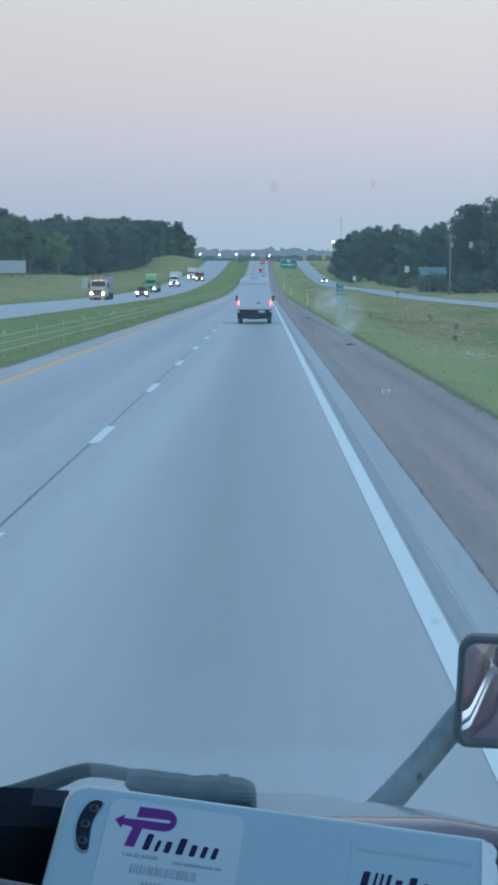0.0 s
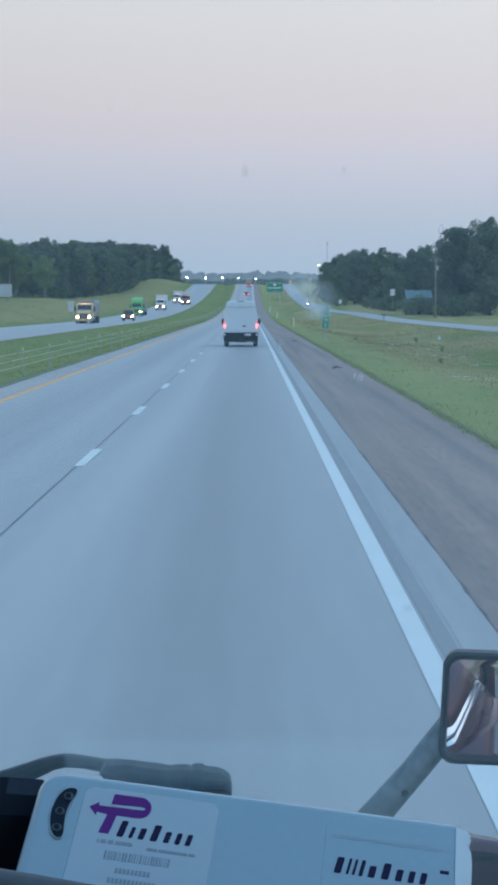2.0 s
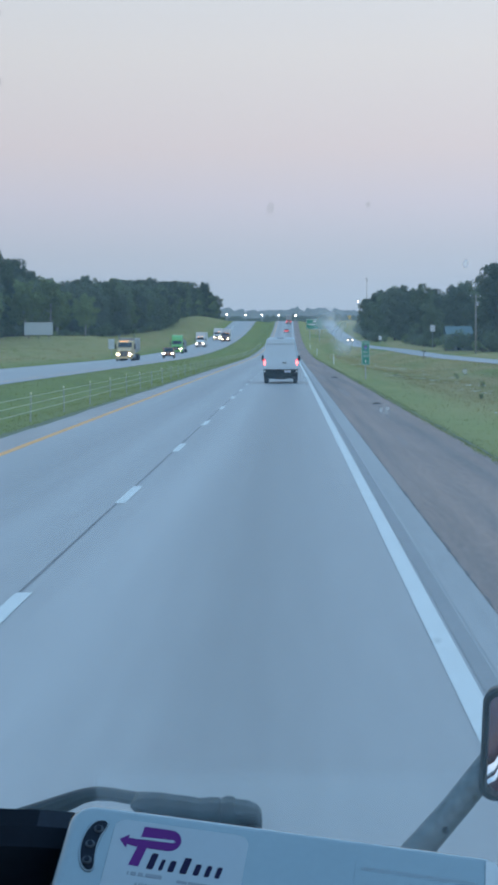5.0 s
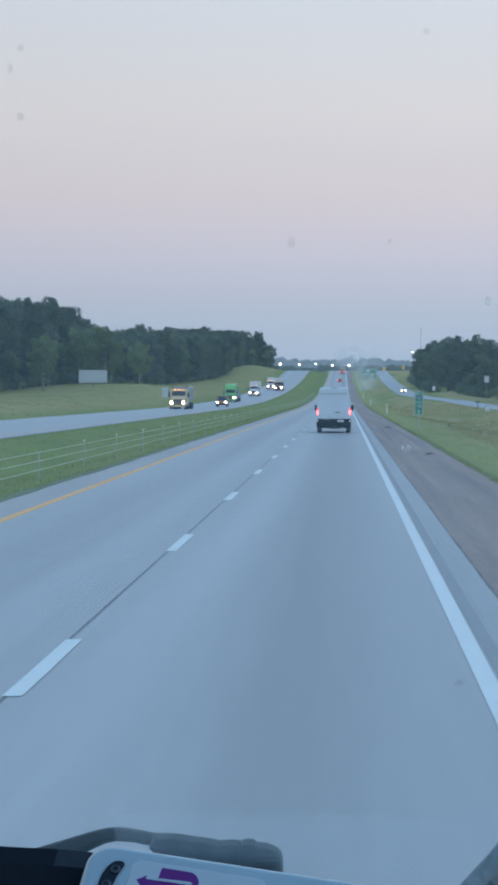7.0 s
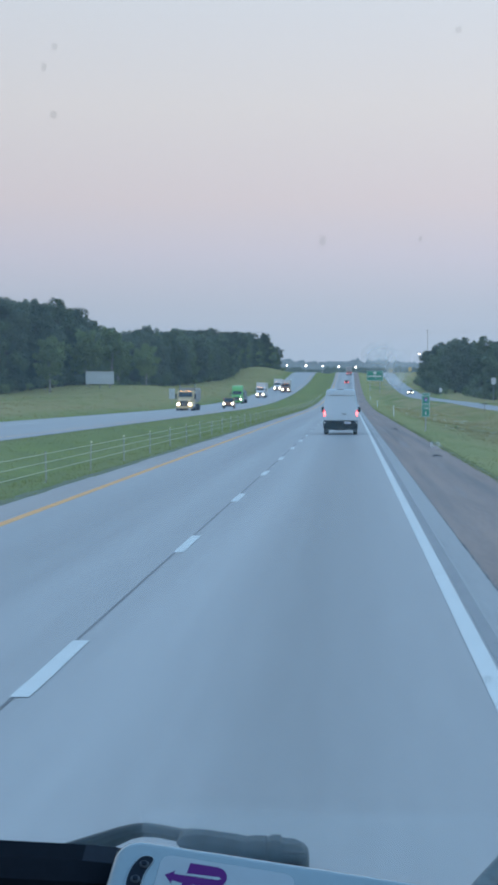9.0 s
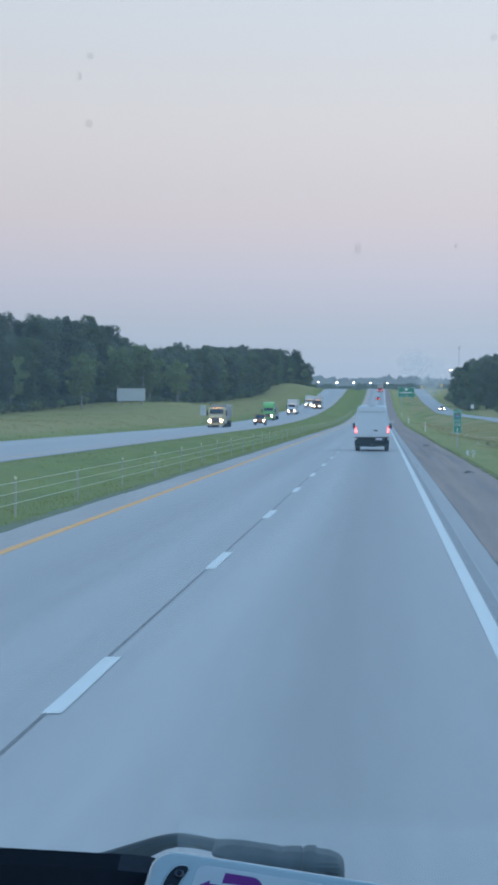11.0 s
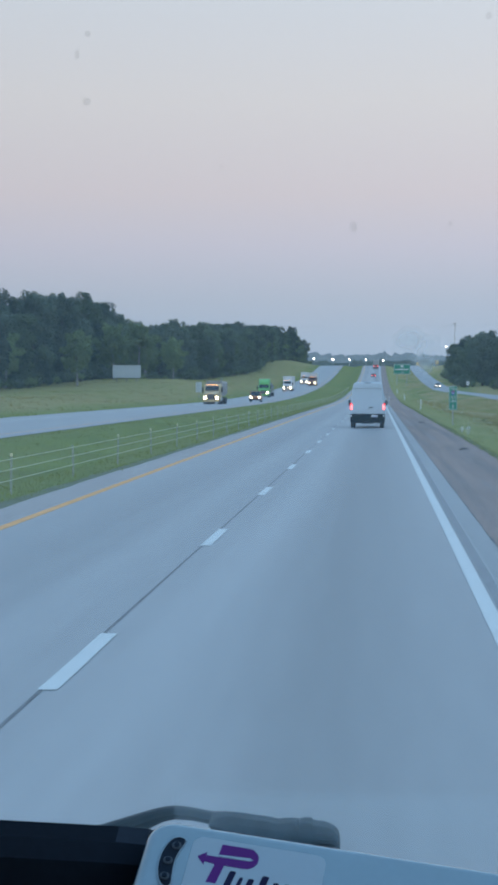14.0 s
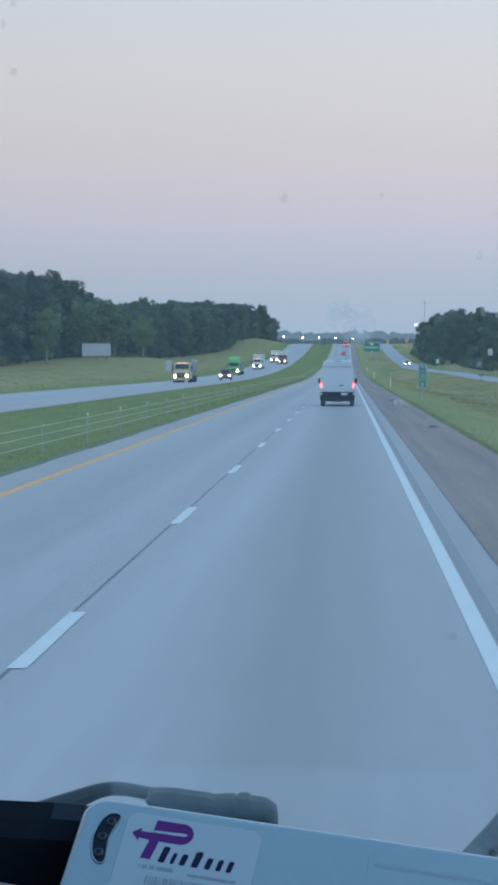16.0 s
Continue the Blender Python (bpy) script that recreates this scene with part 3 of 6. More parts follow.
M_CABLE = mat("cable_pale_steel", (0.50, 0.52, 0.31), 0.6, vary=0.1, scale=3, fine=30)
M_CAP = mat("pale_cap", (0.72, 0.68, 0.40), 0.5, vary=0.1)


def cable_barrier():
    root = empty("cable_barrier", Matrix.Translation((-8.2, 0, lay(-8.2, 0))))
    bm = bmesh.new()
    slab(-0.025, 0.025, -0.02, 0.02, 0.010, -0.3, 0.86, 0.006, n=2, bm=bm)
    me = bpy.data.meshes.new("post")
    bm.to_mesh(me)
    bm.free()
    me.materials.append(M_POST)
    me_cap = bpy.data.meshes.new("reflector")
    bm = slab(-0.03, 0.03, -0.025, 0.025, 0.010, 0.86, 0.925, 0.012, n=2)
    bm.to_mesh(me_cap)
    bm.free()
    me_cap.materials.append(M_CAP)
    rnd = random.Random(4)
    for i in range(-4, 62):
        y = 6.0 + 8.0 * i
        p = new("post", me)
        p.parent = root
        p.location = (rnd.uniform(-.02, .02), y, lay(-8.2, y) - lay(-8.2, 0))
        p.rotation_euler = (rnd.uniform(-.03, .03), rnd.uniform(-.03, .03), 0)
        if i % 7 != 5:
            new("reflector", me_cap).parent = p
    for h in (0.80, 0.57, 0.33):
        bm = bmesh.new()
        pts = []
        for i in range(-4, 62):
            y = 6.0 + 8.0 * i
            pts.append((0.05, y, lay(-8.2, y) - lay(-8.2, 0) + h))
        tube(bm, pts, 0.0105, 5)
        part("cable", bm, M_CABLE, root, "pale steel cable")
    return tagged(root, "three-strand steel cable barrier on slim posts in the grass median", "barrier")


cable_barrier()

# ---------------------------------------------------------------- roadside signs
M_SIGN = mat("sign_green", (0.02, 0.26, 0.17), 0.45, vary=0.06, scale=1)
M_SIGN_W = mat("sign_white", (0.75, 0.77, 0.77), 0.45, vary=0.06, scale=1)
M_SIGN_B = mat("sign_blue", (0.06, 0.12, 0.42), 0.45, vary=0.06)
M_SIGN_R = mat("sign_red", (0.5, 0.06, 0.07), 0.45, vary=0.06)
M_SIGN_BACK = mat("sign_back", (0.46, 0.53, 0.57), 0.6, metal=0.0, vary=0.12, scale=1)
M_SIGN_Y = mat("sign_yellow", (0.62, 0.42, 0.12), 0.5, vary=0.06)
M_BLACK = mat("black_plastic", (0.022, 0.023, 0.026), 0.6, vary=0.15, scale=3, fine=40)
M_WOOD = mat("grey_timber", (0.27, 0.25, 0.22), 0.9, vary=0.25, scale=1, fine=20, bump=0.2)


def words(text, size, material, parent, x, y, z):
    cu = bpy.data.curves.new("lettering", "FONT")
    cu.body, cu.size, cu.align_x, cu.align_y, cu.extrude = text, size, "CENTER", "CENTER", 0.003
    cu.materials.append(material)
    ob = new("lettering", cu)
    ob.parent = parent
    ob.location, ob.rotation_euler = (x, y, z), (radians(90), 0, 0)
    return ob


def mile_marker(x, y):
    root = empty("mile_marker", Matrix.Translation((x, y, lay(x, y))))
    part("post", slab(-0.04, 0.04, 0.03, 0.08, 0.01, -0.3, 2.6, 0.004, n=2), M_STEEL, root)
    p = B(-0.27, 0.27, -0.012, 0.012, 0.95, 2.55, bevel=0.008)
    panel = part("panel", p, M_SIGN, root)
    bm = bmesh.new()
    for a in (-1, 1):
        box(bm, a * 0.245 - 0.01, a * 0.245 + 0.01, -0.017, -0.011, 0.98, 2.52)
    for z in (0.98, 2.50):
        box(bm, -0.255, 0.255, -0.0165, -0.011, z, z + 0.02)
    part("border", bm, M_SIGN_W, panel, "white sign border")
    words("WEST", 0.17, M_SIGN_W, panel, 0, -0.018, 2.36)
    sh = [(0.13 * math.sin(a) * (1 - 0.25 * (math.cos(a) < -0.2)), 0.15 * math.cos(a)) for a in [k / 14 * math.tau for k in range(14)]]
    part("shield", loft(bmesh.new(), [[(u, -0.013, 2.09 + v) for u, v in sh], [(u, -0.018, 2.09 + v) for u, v in sh]]), M_SIGN_B, panel, "blue route shield")
    part("shield_top", B(-0.11, 0.11, -0.021, -0.016, 2.17, 2.21), M_SIGN_R, panel, "red band of the shield")
    words("44", 0.17, M_SIGN_W, panel, 0, -0.022, 2.06)
    words("MILE", 0.17, M_SIGN_W, panel, 0, -0.018, 1.79)
    words("103", 0.24, M_SIGN_W, panel, 0, -0.018, 1.53)
    part("bar", B(-0.03, 0.03, -0.018, -0.011, 1.08, 1.30), M_SIGN_W, panel, "white tenth figure")
    return tagged(root, "tall narrow green mile marker sign with white lettering", "road sign")


mile_marker(5.0, 114)


def exit_sign():
    x, y = 8.6, 600
    root = empty("exit_sign", Matrix.Translation((x, y, lay(x, y))))
    for a in (-1.7, 1.7):
        part("post", slab(a - 0.1, a + 0.1, 0.05, 0.25, 0.03, -1, 7.3, 0.01, n=2), M_STEEL, root)
    panel = part("panel", B(-2.9, 2.9, -0.05, 0.05, 5.0, 8.5, bevel=0.04), M_SIGN, root)
    bm = bmesh.new()
    for a in (-1, 1):
        box(bm, a * 2.78 - 0.04, a * 2.78 + 0.04, -0.062, -0.045, 5.1, 8.4)
    for z in (5.1, 8.32):
        box(bm, -2.8, 2.8, -0.061, -0.045, z, z + 0.08)
    part("border", bm, M_SIGN_W, panel, "white sign border")
    part("bar", B(-0.5, 0.5, -0.065, -0.045, 7.4, 8.05), M_SIGN_W, panel, "white bar")
    for k in range(9):
        part("bar", B(-2.25 + k * 0.5, -1.9 + k * 0.5, -0.065, -0.045, 6.4, 6.85), M_SIGN_W, panel, "white bar")
    bm = bmesh.new()
    tube(bm, [(-0.1, -0.06, 5.4), (0.35, -0.06, 5.95)], [0.08, 0.08], 6)
    part("arrow", bm, M_SIGN_W, panel, "white arrow")
    panel.location.z = -1.1
    return tagged(root, "large green exit sign on two steel posts", "road sign")


exit_sign()


def small_sign(name, x, y, w, h, z, material, label):
    root = empty(name, Matrix.Translation((x, y, lay(x, y))))
    part("post", slab(-0.04, 0.04, 0.03, 0.1, 0.01, -0.4, z + h * 0.8, 0.004, n=2), M_STEEL, root)
    part("panel", slab(-w / 2, w / 2, z, z + h, 0.04, -0.012, 0.012, 0.006, n=3), material, root).matrix_local = Matrix.Rotation(radians(90), 4, "X")
    return tagged(root, label, "road sign")


small_sign("sign_plate", -33.5, 322, 1.1, 1.9, 1.2, M_SIGN_BACK, "bare grey metal back of a road sign beyond the oncoming lanes")
small_sign("speed_sign", 24.6, 470, 0.8, 1.1, 1.6, M_SIGN_W, "small white rectangular sign beside the frontage road")
small_sign("warning_sign", 19.5, 830, 1.5, 1.8, 1.5, M_SIGN_Y, "yellow warning sign near the exit ramp")
small_sign("warning_sign", 29.0, 840, 1.4, 1.8, 1.8, M_SIGN_Y, "yellow warning sign beyond the frontage road")
small_sign("white_sign", 33.5, 405, 1.1, 1.5, 4.2, M_SIGN_W, "white notice sign on a post before dark trees")


def billboard():
    root = empty("billboard", Matrix.Translation((-54.5, 372, lay(-54.5, 372))))
    for a in (-2.2, 0, 2.2):
        part("post", slab(a - 0.12, a + 0.12, 0.1, 0.3, 0.03, -1, 3.4, 0.01, n=2), M_WOOD, root)
    part("panel", B(-3.1, 3.1, -0.06, 0.08, 0.9, 3.6, bevel=0.03), M_SIGN_BACK, root)
    part("rail", B(-3.15, 3.15, -0.1, 0.1, 3.6, 3.68, bevel=0.01), M_STEEL, root)
    return tagged(root, "plain pale back of a roadside board on timber posts", "billboard")


billboard()


def delineator(x, y):
    root = empty("delineator", Matrix.Translation((x, y, lay(x, y))))
    part("post", slab(-0.05, 0.05, -0.015, 0.015, 0.012, -0.3, 1.2, 0.006, n=3), M_SIGN_W, root)
    part("reflector", slab(-0.04, 0.04, -0.022, -0.014, 0.003, 0.98, 1.14, 0.003, n=2), M_CAP, root)
    return tagged(root, "slim white plastic delineator post in the verge", "marker post", "verge markers")


for x, y in ((5.2, 205), (5.2, 330), (5.0, 430)):
    delineator(x, y)


def utility_pole(x, y, h, label):
    root = empty("utility_pole", Matrix.Translation((x, y, lay(x, y))))
    bm = bmesh.new()
    tube(bm, [(0, 0, -1), (0.02, 0, h * 0.5), (0.05, 0, h)], [0.17, 0.15, 0.11], 8)
    part("pole", bm, M_WOOD, root, smooth=True)
    part("crossarm", B(-1.1, 1.1, -0.16, -0.05, h - 0.7, h - 0.57, bevel=0.01), M_WOOD, root)
    part("transformer", cyl(0.35, -0.1, h - 2.4, 0.22, 0.8, bevel=0.05), M_STEEL, root, "grey transformer can")
    for a in (-0.95, 0.0, 0.95):
        part("insulator", cyl(a, -0.1, h - 0.57, 0.05, 0.16, n=8, bevel=0.02), M_SIGN_W, root)
    return tagged(root, label, "utility pole", "utility poles")


utility_pole(35.5, 330, 11.5, "weathered timber utility pole at the edge of the trees")


def overhead_line(y, x0, x1, h):
    """Two timber poles behind the trees with slack wires between them."""
    root = empty("power_line", Matrix.Translation((x0, y, lay(x0, y))))
    tops = []
    for x in (x0, x1):
        g = lay(x, y) - lay(x0, y)
        bm = bmesh.new()
        tube(bm, [(x - x0, 0, g - 1), (x - x0, 0, g + h)], [0.19, 0.12], 8)
        part("pole", bm, M_WOOD, root, "timber pole", smooth=True)
        part("crossarm", B(x - x0 - 0.07, x - x0 + 0.07, -1.3, 1.3, g + h - 0.6, g + h - 0.45, bevel=0.01), M_WOOD, root)
        tops.append(g + h - 0.4)
    for dy in (-1.1, 1.1):
        pts = []
        for i in range(25):
            f = i / 24
            pts.append(((x1 - x0) * f, dy, tops[0] + (tops[1] - tops[0]) * f - 2.2 * 4 * f * (1 - f)))
        bm = bmesh.new()
        tube(bm, pts, 0.006, 5)
        part("wire", bm, M_BLACK, root, "thin dark overhead wire")
    return tagged(root, "overhead wires on timber poles crossing the highway", "power line")


overhead_line(560, -88, 74, 21)
utility_pole(45, 1010, 27, "tall dark utility mast standing above the distant trees")

M_LAMP = mat("lamp_glow", (1.0, 0.84, 0.56), emit=14)
M_LAMP_W = mat("mast_lamp_glow", (1.0, 0.96, 0.88), emit=14)
M_RED = mat("tail_lamp_glow", (0.85, 0.035, 0.04), emit=0.95)
M_RED_F = mat("brake_lamp_glow", (1.0, 0.12, 0.12), emit=6)
M_AMB_L = mat("marker_lamp_glow", (1.0, 0.42, 0.08), emit=6)


def light_mast(x, y, z):
    g = lay(x, y)
    root = empty("light_mast", Matrix.Translation((x, y, g)))
    bm = bmesh.new()
    tube(bm, [(0, 0, -1), (0, 0, (z - g) * 0.6), (0, 0, z - g)], [0.16, 0.12, 0.08], 8)
    part("pole", bm, M_STEEL, root, smooth=True)
    bm = bmesh.new()
    tube(bm, [(0, 0, z - g), (0, -1.2, z - g + 0.3), (0, -2.2, z - g + 0.2)], [0.07, 0.06, 0.05], 6)
    part("arm", bm, M_STEEL, root, smooth=True)
    hd = part("lamp_head", slab(-0.45, 0.45, -2.9, -1.9, 0.2, z - g - 0.12, z - g + 0.3, 0.08, n=4), M_STEEL, root)
    b = bmesh.new()
    bmesh.ops.create_uvsphere(b, u_segments=14, v_segments=8, radius=0.5)
    for v in b.verts:
        v.co = Vector((v.co.x, v.co.y * 0.8 - 2.45, v.co.z * 0.85 + z - g - 0.35))
    part("lamp_glass", b, M_LAMP_W, hd, "lit white lamp glass")
    return tagged(root, "lit street lamp on a tall steel pole at the interchange", "street lamp", "interchange lamps")


for x, y, z in ((-29, 1130, 22.0), (-18.2, 1130, 22.0), (-7.4, 1130, 21.8), (3.6, 1140, 21.6), (46, 1160, 31.0), (-41, 1120, 22.2), (63, 1165, 29.5)):
    light_mast(x, y, z)

# ---------------------------------------------------------------- vehicles
M_TYRE = mat("tyre_rubber", (0.025, 0.025, 0.027), 0.85, vary=0.2, scale=3, fine=40, bump=0.1)
M_RIM = mat("wheel_steel", (0.45, 0.46, 0.47), 0.35, metal=0.9, vary=0.1)
M_CHROME = mat("chrome", (0.75, 0.76, 0.78), 0.12, metal=1.0, vary=0.04)
M_VAN = mat("van_white_paint", (0.53, 0.65, 0.73), 0.35, vary=0.04, scale=0.8, fine=6, coat=0.3)
M_GREEN = mat("truck_green_paint", (0.13, 0.46, 0.11), 0.3, vary=0.05, scale=0.8, fine=6, coat=0.5)
M_WTRUCK = mat("truck_white_paint", (0.66, 0.67, 0.67), 0.4, vary=0.06, scale=0.6, fine=5)
M_BROWN = mat("truck_maroon_paint", (0.16, 0.045, 0.035), 0.35, vary=0.08, scale=0.8, fine=6, coat=0.4)
M_CREAM = mat("truck_cream_paint", (0.52, 0.41, 0.22), 0.35, vary=0.08, scale=0.8, fine=6, coat=0.4)
M_ORANGE = mat("pickup_bronze_paint", (0.30, 0.13, 0.06), 0.35, vary=0.08, scale=0.8, fine=6, coat=0.4)
M_GLASS_D = mat("dark_glass", (0.015, 0.018, 0.022), 0.06, vary=0.02, spec=0.6)
M_LOAD = mat("wrapped_load", (0.30, 0.32, 0.32), 0.7, vary=0.35, scale=1.5, fine=8, bump=0.3)
M_TAN = mat("dump_body_steel", (0.40, 0.41, 0.41), 0.6, vary=0.2, scale=1, fine=8)
M_REDTR = mat("red_trailer_paint", (0.36, 0.04, 0.035), 0.45, vary=0.1, scale=0.6, fine=5)


def wheel(parent, x, y, z, r, w):
    """A tyre with its rim, turning about x."""
    bm = bmesh.new()
    rings = []
    for d, rr in ((0, r * .62), (0.02, r * .93), (w * .15, r), (w * .85, r), (w - 0.02, r * .93), (w, r * .62)):
        rings.append([(x + d, y + rr * math.cos(k / 20 * math.tau), z + rr * math.sin(k / 20 * math.tau)) for k in range(20)])
    loft(bm, rings)
    t = part("wheel", bm, M_TYRE, parent, smooth=False)
    part("rim", cyl(x + w * .06, y, z, r * .58, w * .88 + 0.03, axis="x", n=14, bevel=0.03), M_RIM, t)
    return t


def section(w0, w1, w2, zb, zm, zt):
    """Cross-section of a van body: widths at sill, waist and roof."""
    pts = []
    for s in (1, -1):
        side = [(w0 / 2, zb), (w1 / 2 - 0.01, zb + 0.15), (w1 / 2, zm), (w1 / 2 * .985, zm + 0.35), (w2 / 2 + 0.04, zt - 0.42), (w2 / 2 + 0.005, zt - 0.16), (w2 / 2 - 0.05, zt - 0.05), (w2 / 2 - 0.22, zt - 0.005)]
        pts.append([(s * a, b) for a, b in side])
    return pts[0] + pts[1][::-1]


M_BUMPER = mat("bumper_black_plastic", (0.008, 0.009, 0.011), 0.8, spec=0.1, vary=0.2, scale=3, fine=40)


def cargo_van(x, y):
    root = empty("cargo_van", Matrix.Translation((x, y, climb(y))))
    rings = []
    for yy, k, dz in ((0.0, 0.93, -.05), (0.02, 0.975, -0.015), (0.10, 1.0, 0), (1.5, 1.0, 0), (3.2, 1.0, 0), (3.9, 0.99, -0.06)):
        rings.append([(px * k, yy, 0.62 + (pz - 0.62) * (1 + dz * .5)) for px, pz in section(1.98, 2.06, 1.70, 0.55, 1.15, 2.72)])
    for yy, k, top in ((4.6, 0.97, 2.1), (5.1, 0.95, 1.45), (5.7, 0.86, 1.25)):
        rings.append([(px * k, yy, min(pz, top - 0.02 * (1 - abs(px)))) for px, pz in section(1.98, 2.06, 1.70, 0.5, 1.0, 2.72)])
    body = part("body", loft(bmesh.new(), rings), M_VAN, root)
    mod = body.modifiers.new("soft", "BEVEL")
    mod.width, mod.segments, mod.angle_limit = 0.03, 2, radians(28)
    # the pair of rear doors, with their seam, hinges and pressed panels
    for s in (-1, 1):
        d = part("rear_door", slab(min(s * 0.012, s * 0.86), max(s * 0.012, s * 0.86), 0.80, 2.42, 0.10, -0.03, 0.0, 0.012, n=4), M_VAN, root)
        d.matrix_local = Matrix.Translation((0, -0.02, 0)) @ Matrix.Rotation(radians(88.5), 4, "X")
        part("pressed_panel", slab(min(s * 0.1, s * 0.76), max(s * 0.1, s * 0.76), 1.42, 2.25, 0.08, 0.0, 0.012, 0.01, n=4), M_VAN, d)
        for z in (1.0, 1.5, 2.05):
            part("hinge", B(s * 0.86 - 0.03, s * 0.86 + 0.03, z - 0.05, z + 0.05, -0.02, 0.025, bevel=0.008), M_VAN, d)
    part("waist_groove", B(-0.84, 0.84, -0.03, -0.012, 2.33, 2.345), M_BLACK, body)
    part("door_handle", slab(0.10, 0.34, 1.20, 1.26, 0.025, -0.075, -0.03, 0.012, n=3), M_BLACK, body, "black door handle").matrix_local = Matrix.Translation((0, -0.09, 0)) @ Matrix.Rotation(radians(90), 4, "X")
    bump = part("bumper", slab(-1.02, 1.02, -0.16, 0.3, 0.10, 0.36, 0.85, 0.05, n=5), M_BUMPER, root, "black plastic rear bumper")
    part("step", B(-0.8, 0.8, -0.22, -0.1, 0.60, 0.66, bevel=0.015), M_BUMPER, bump)
    # block added under the floor to keep light out and deepen the shade
    part("underbody_light_block", B(-0.72, 0.72, 0.45, 5.2, 0.30, 0.56, bevel=0.03), M_BUMPER, root)
    part("plate_surround", B(0.20, 0.62, -0.185, -0.155, 0.60, 0.80, bevel=0.01), M_BLACK, bump)
    pl = part("number_plate", B(0.23, 0.59, -0.20, -0.18, 0.62, 0.78, bevel=0.006), M_SIGN_W, root, "white number plate")
    for k in range(5):
        part("bar", B(0.27 + k * 0.058, 0.30 + k * 0.058, -0.204, -0.199, 0.665, 0.735), M_SIGN_B, pl)
    for s in (-1, 1):
        lamp = part("tail_lamp", slab(min(s * 0.90, s * 1.02), max(s * 0.90, s * 1.02), 1.06, 1.50, 0.05, 0, 0.05, 0.02, n=3), M_RED, root, "lit red tail lamp")
        lamp.matrix_local = Matrix.Translation((0, 0.05, 0)) @ Matrix.Rotation(radians(90), 4, "X")
        part("bulb", slab(min(s * 0.912, s * 1.0), max(s * 0.912, s * 1.0), 1.10, 1.38, 0.03, 0.045, 0.06, 0.006, n=3), M_RED_F, lamp)
        part("reflector", cyl(s * 0.95, -0.18, 0.73, 0.05, 0.03, axis="y", n=12, bevel=0.008), M_SIGN_W, bump)
        mir = part("door_mirror", slab(min(s * 1.04, s * 1.20), max(s * 1.04, s * 1.20), 1.30, 1.64, 0.05, 0, 0.12, 0.03, n=3), M_BLACK, root, "black door mirror")
        mir.matrix_local = Matrix.Translation((0, 4.3, 0)) @ Matrix.Rotation(radians(90), 4, "X")
        part("mirror_arm", B(min(s * .95, s * 1.1), max(s * .95, s * 1.1), 1.40, 1.50, 0.02, 0.08, bevel=0.01), M_BLACK, mir)
        wheel(root, s * 0.87 - 0.13, 0.95, 0.36, 0.36, 0.26)
        wheel(root, s * 0.87 - 0.13, 4.6, 0.36, 0.36, 0.26)
        part("mud_flap", B(s * 0.87 - 0.13, s * 0.87 + 0.13, 0.40, 0.42, 0.16, 0.5), M_BLACK, root)
    part("brake_lamp", slab(-0.2, 0.2, 0.0, 0.05, 0.02, 2.655, 2.70, 0.01, n=3), M_BLACK, body, "unlit high brake lamp")
    part("axle", cyl(-0.8, 0.95, 0.34, 0.07, 1.6, axis="x", n=10), M_BLACK, root)
    part("spare_tray", slab(-0.36, 0.36, 0.3, 1.0, 0.2, 0.26, 0.44, 0.05, n=5), M_BLACK, root)
    part("tow_hitch", B(-0.06, 0.06, -0.2, 0.2, 0.36, 0.46, bevel=0.01), M_BLACK, root)
    part("exhaust", cyl(0.5, -0.05, 0.34, 0.035, 0.5, axis="y", n=10), M_STEEL, root)
    return tagged(root, "white high-roof cargo van with lit red tail lamps", "van")


cargo_van(-0.55, 102)


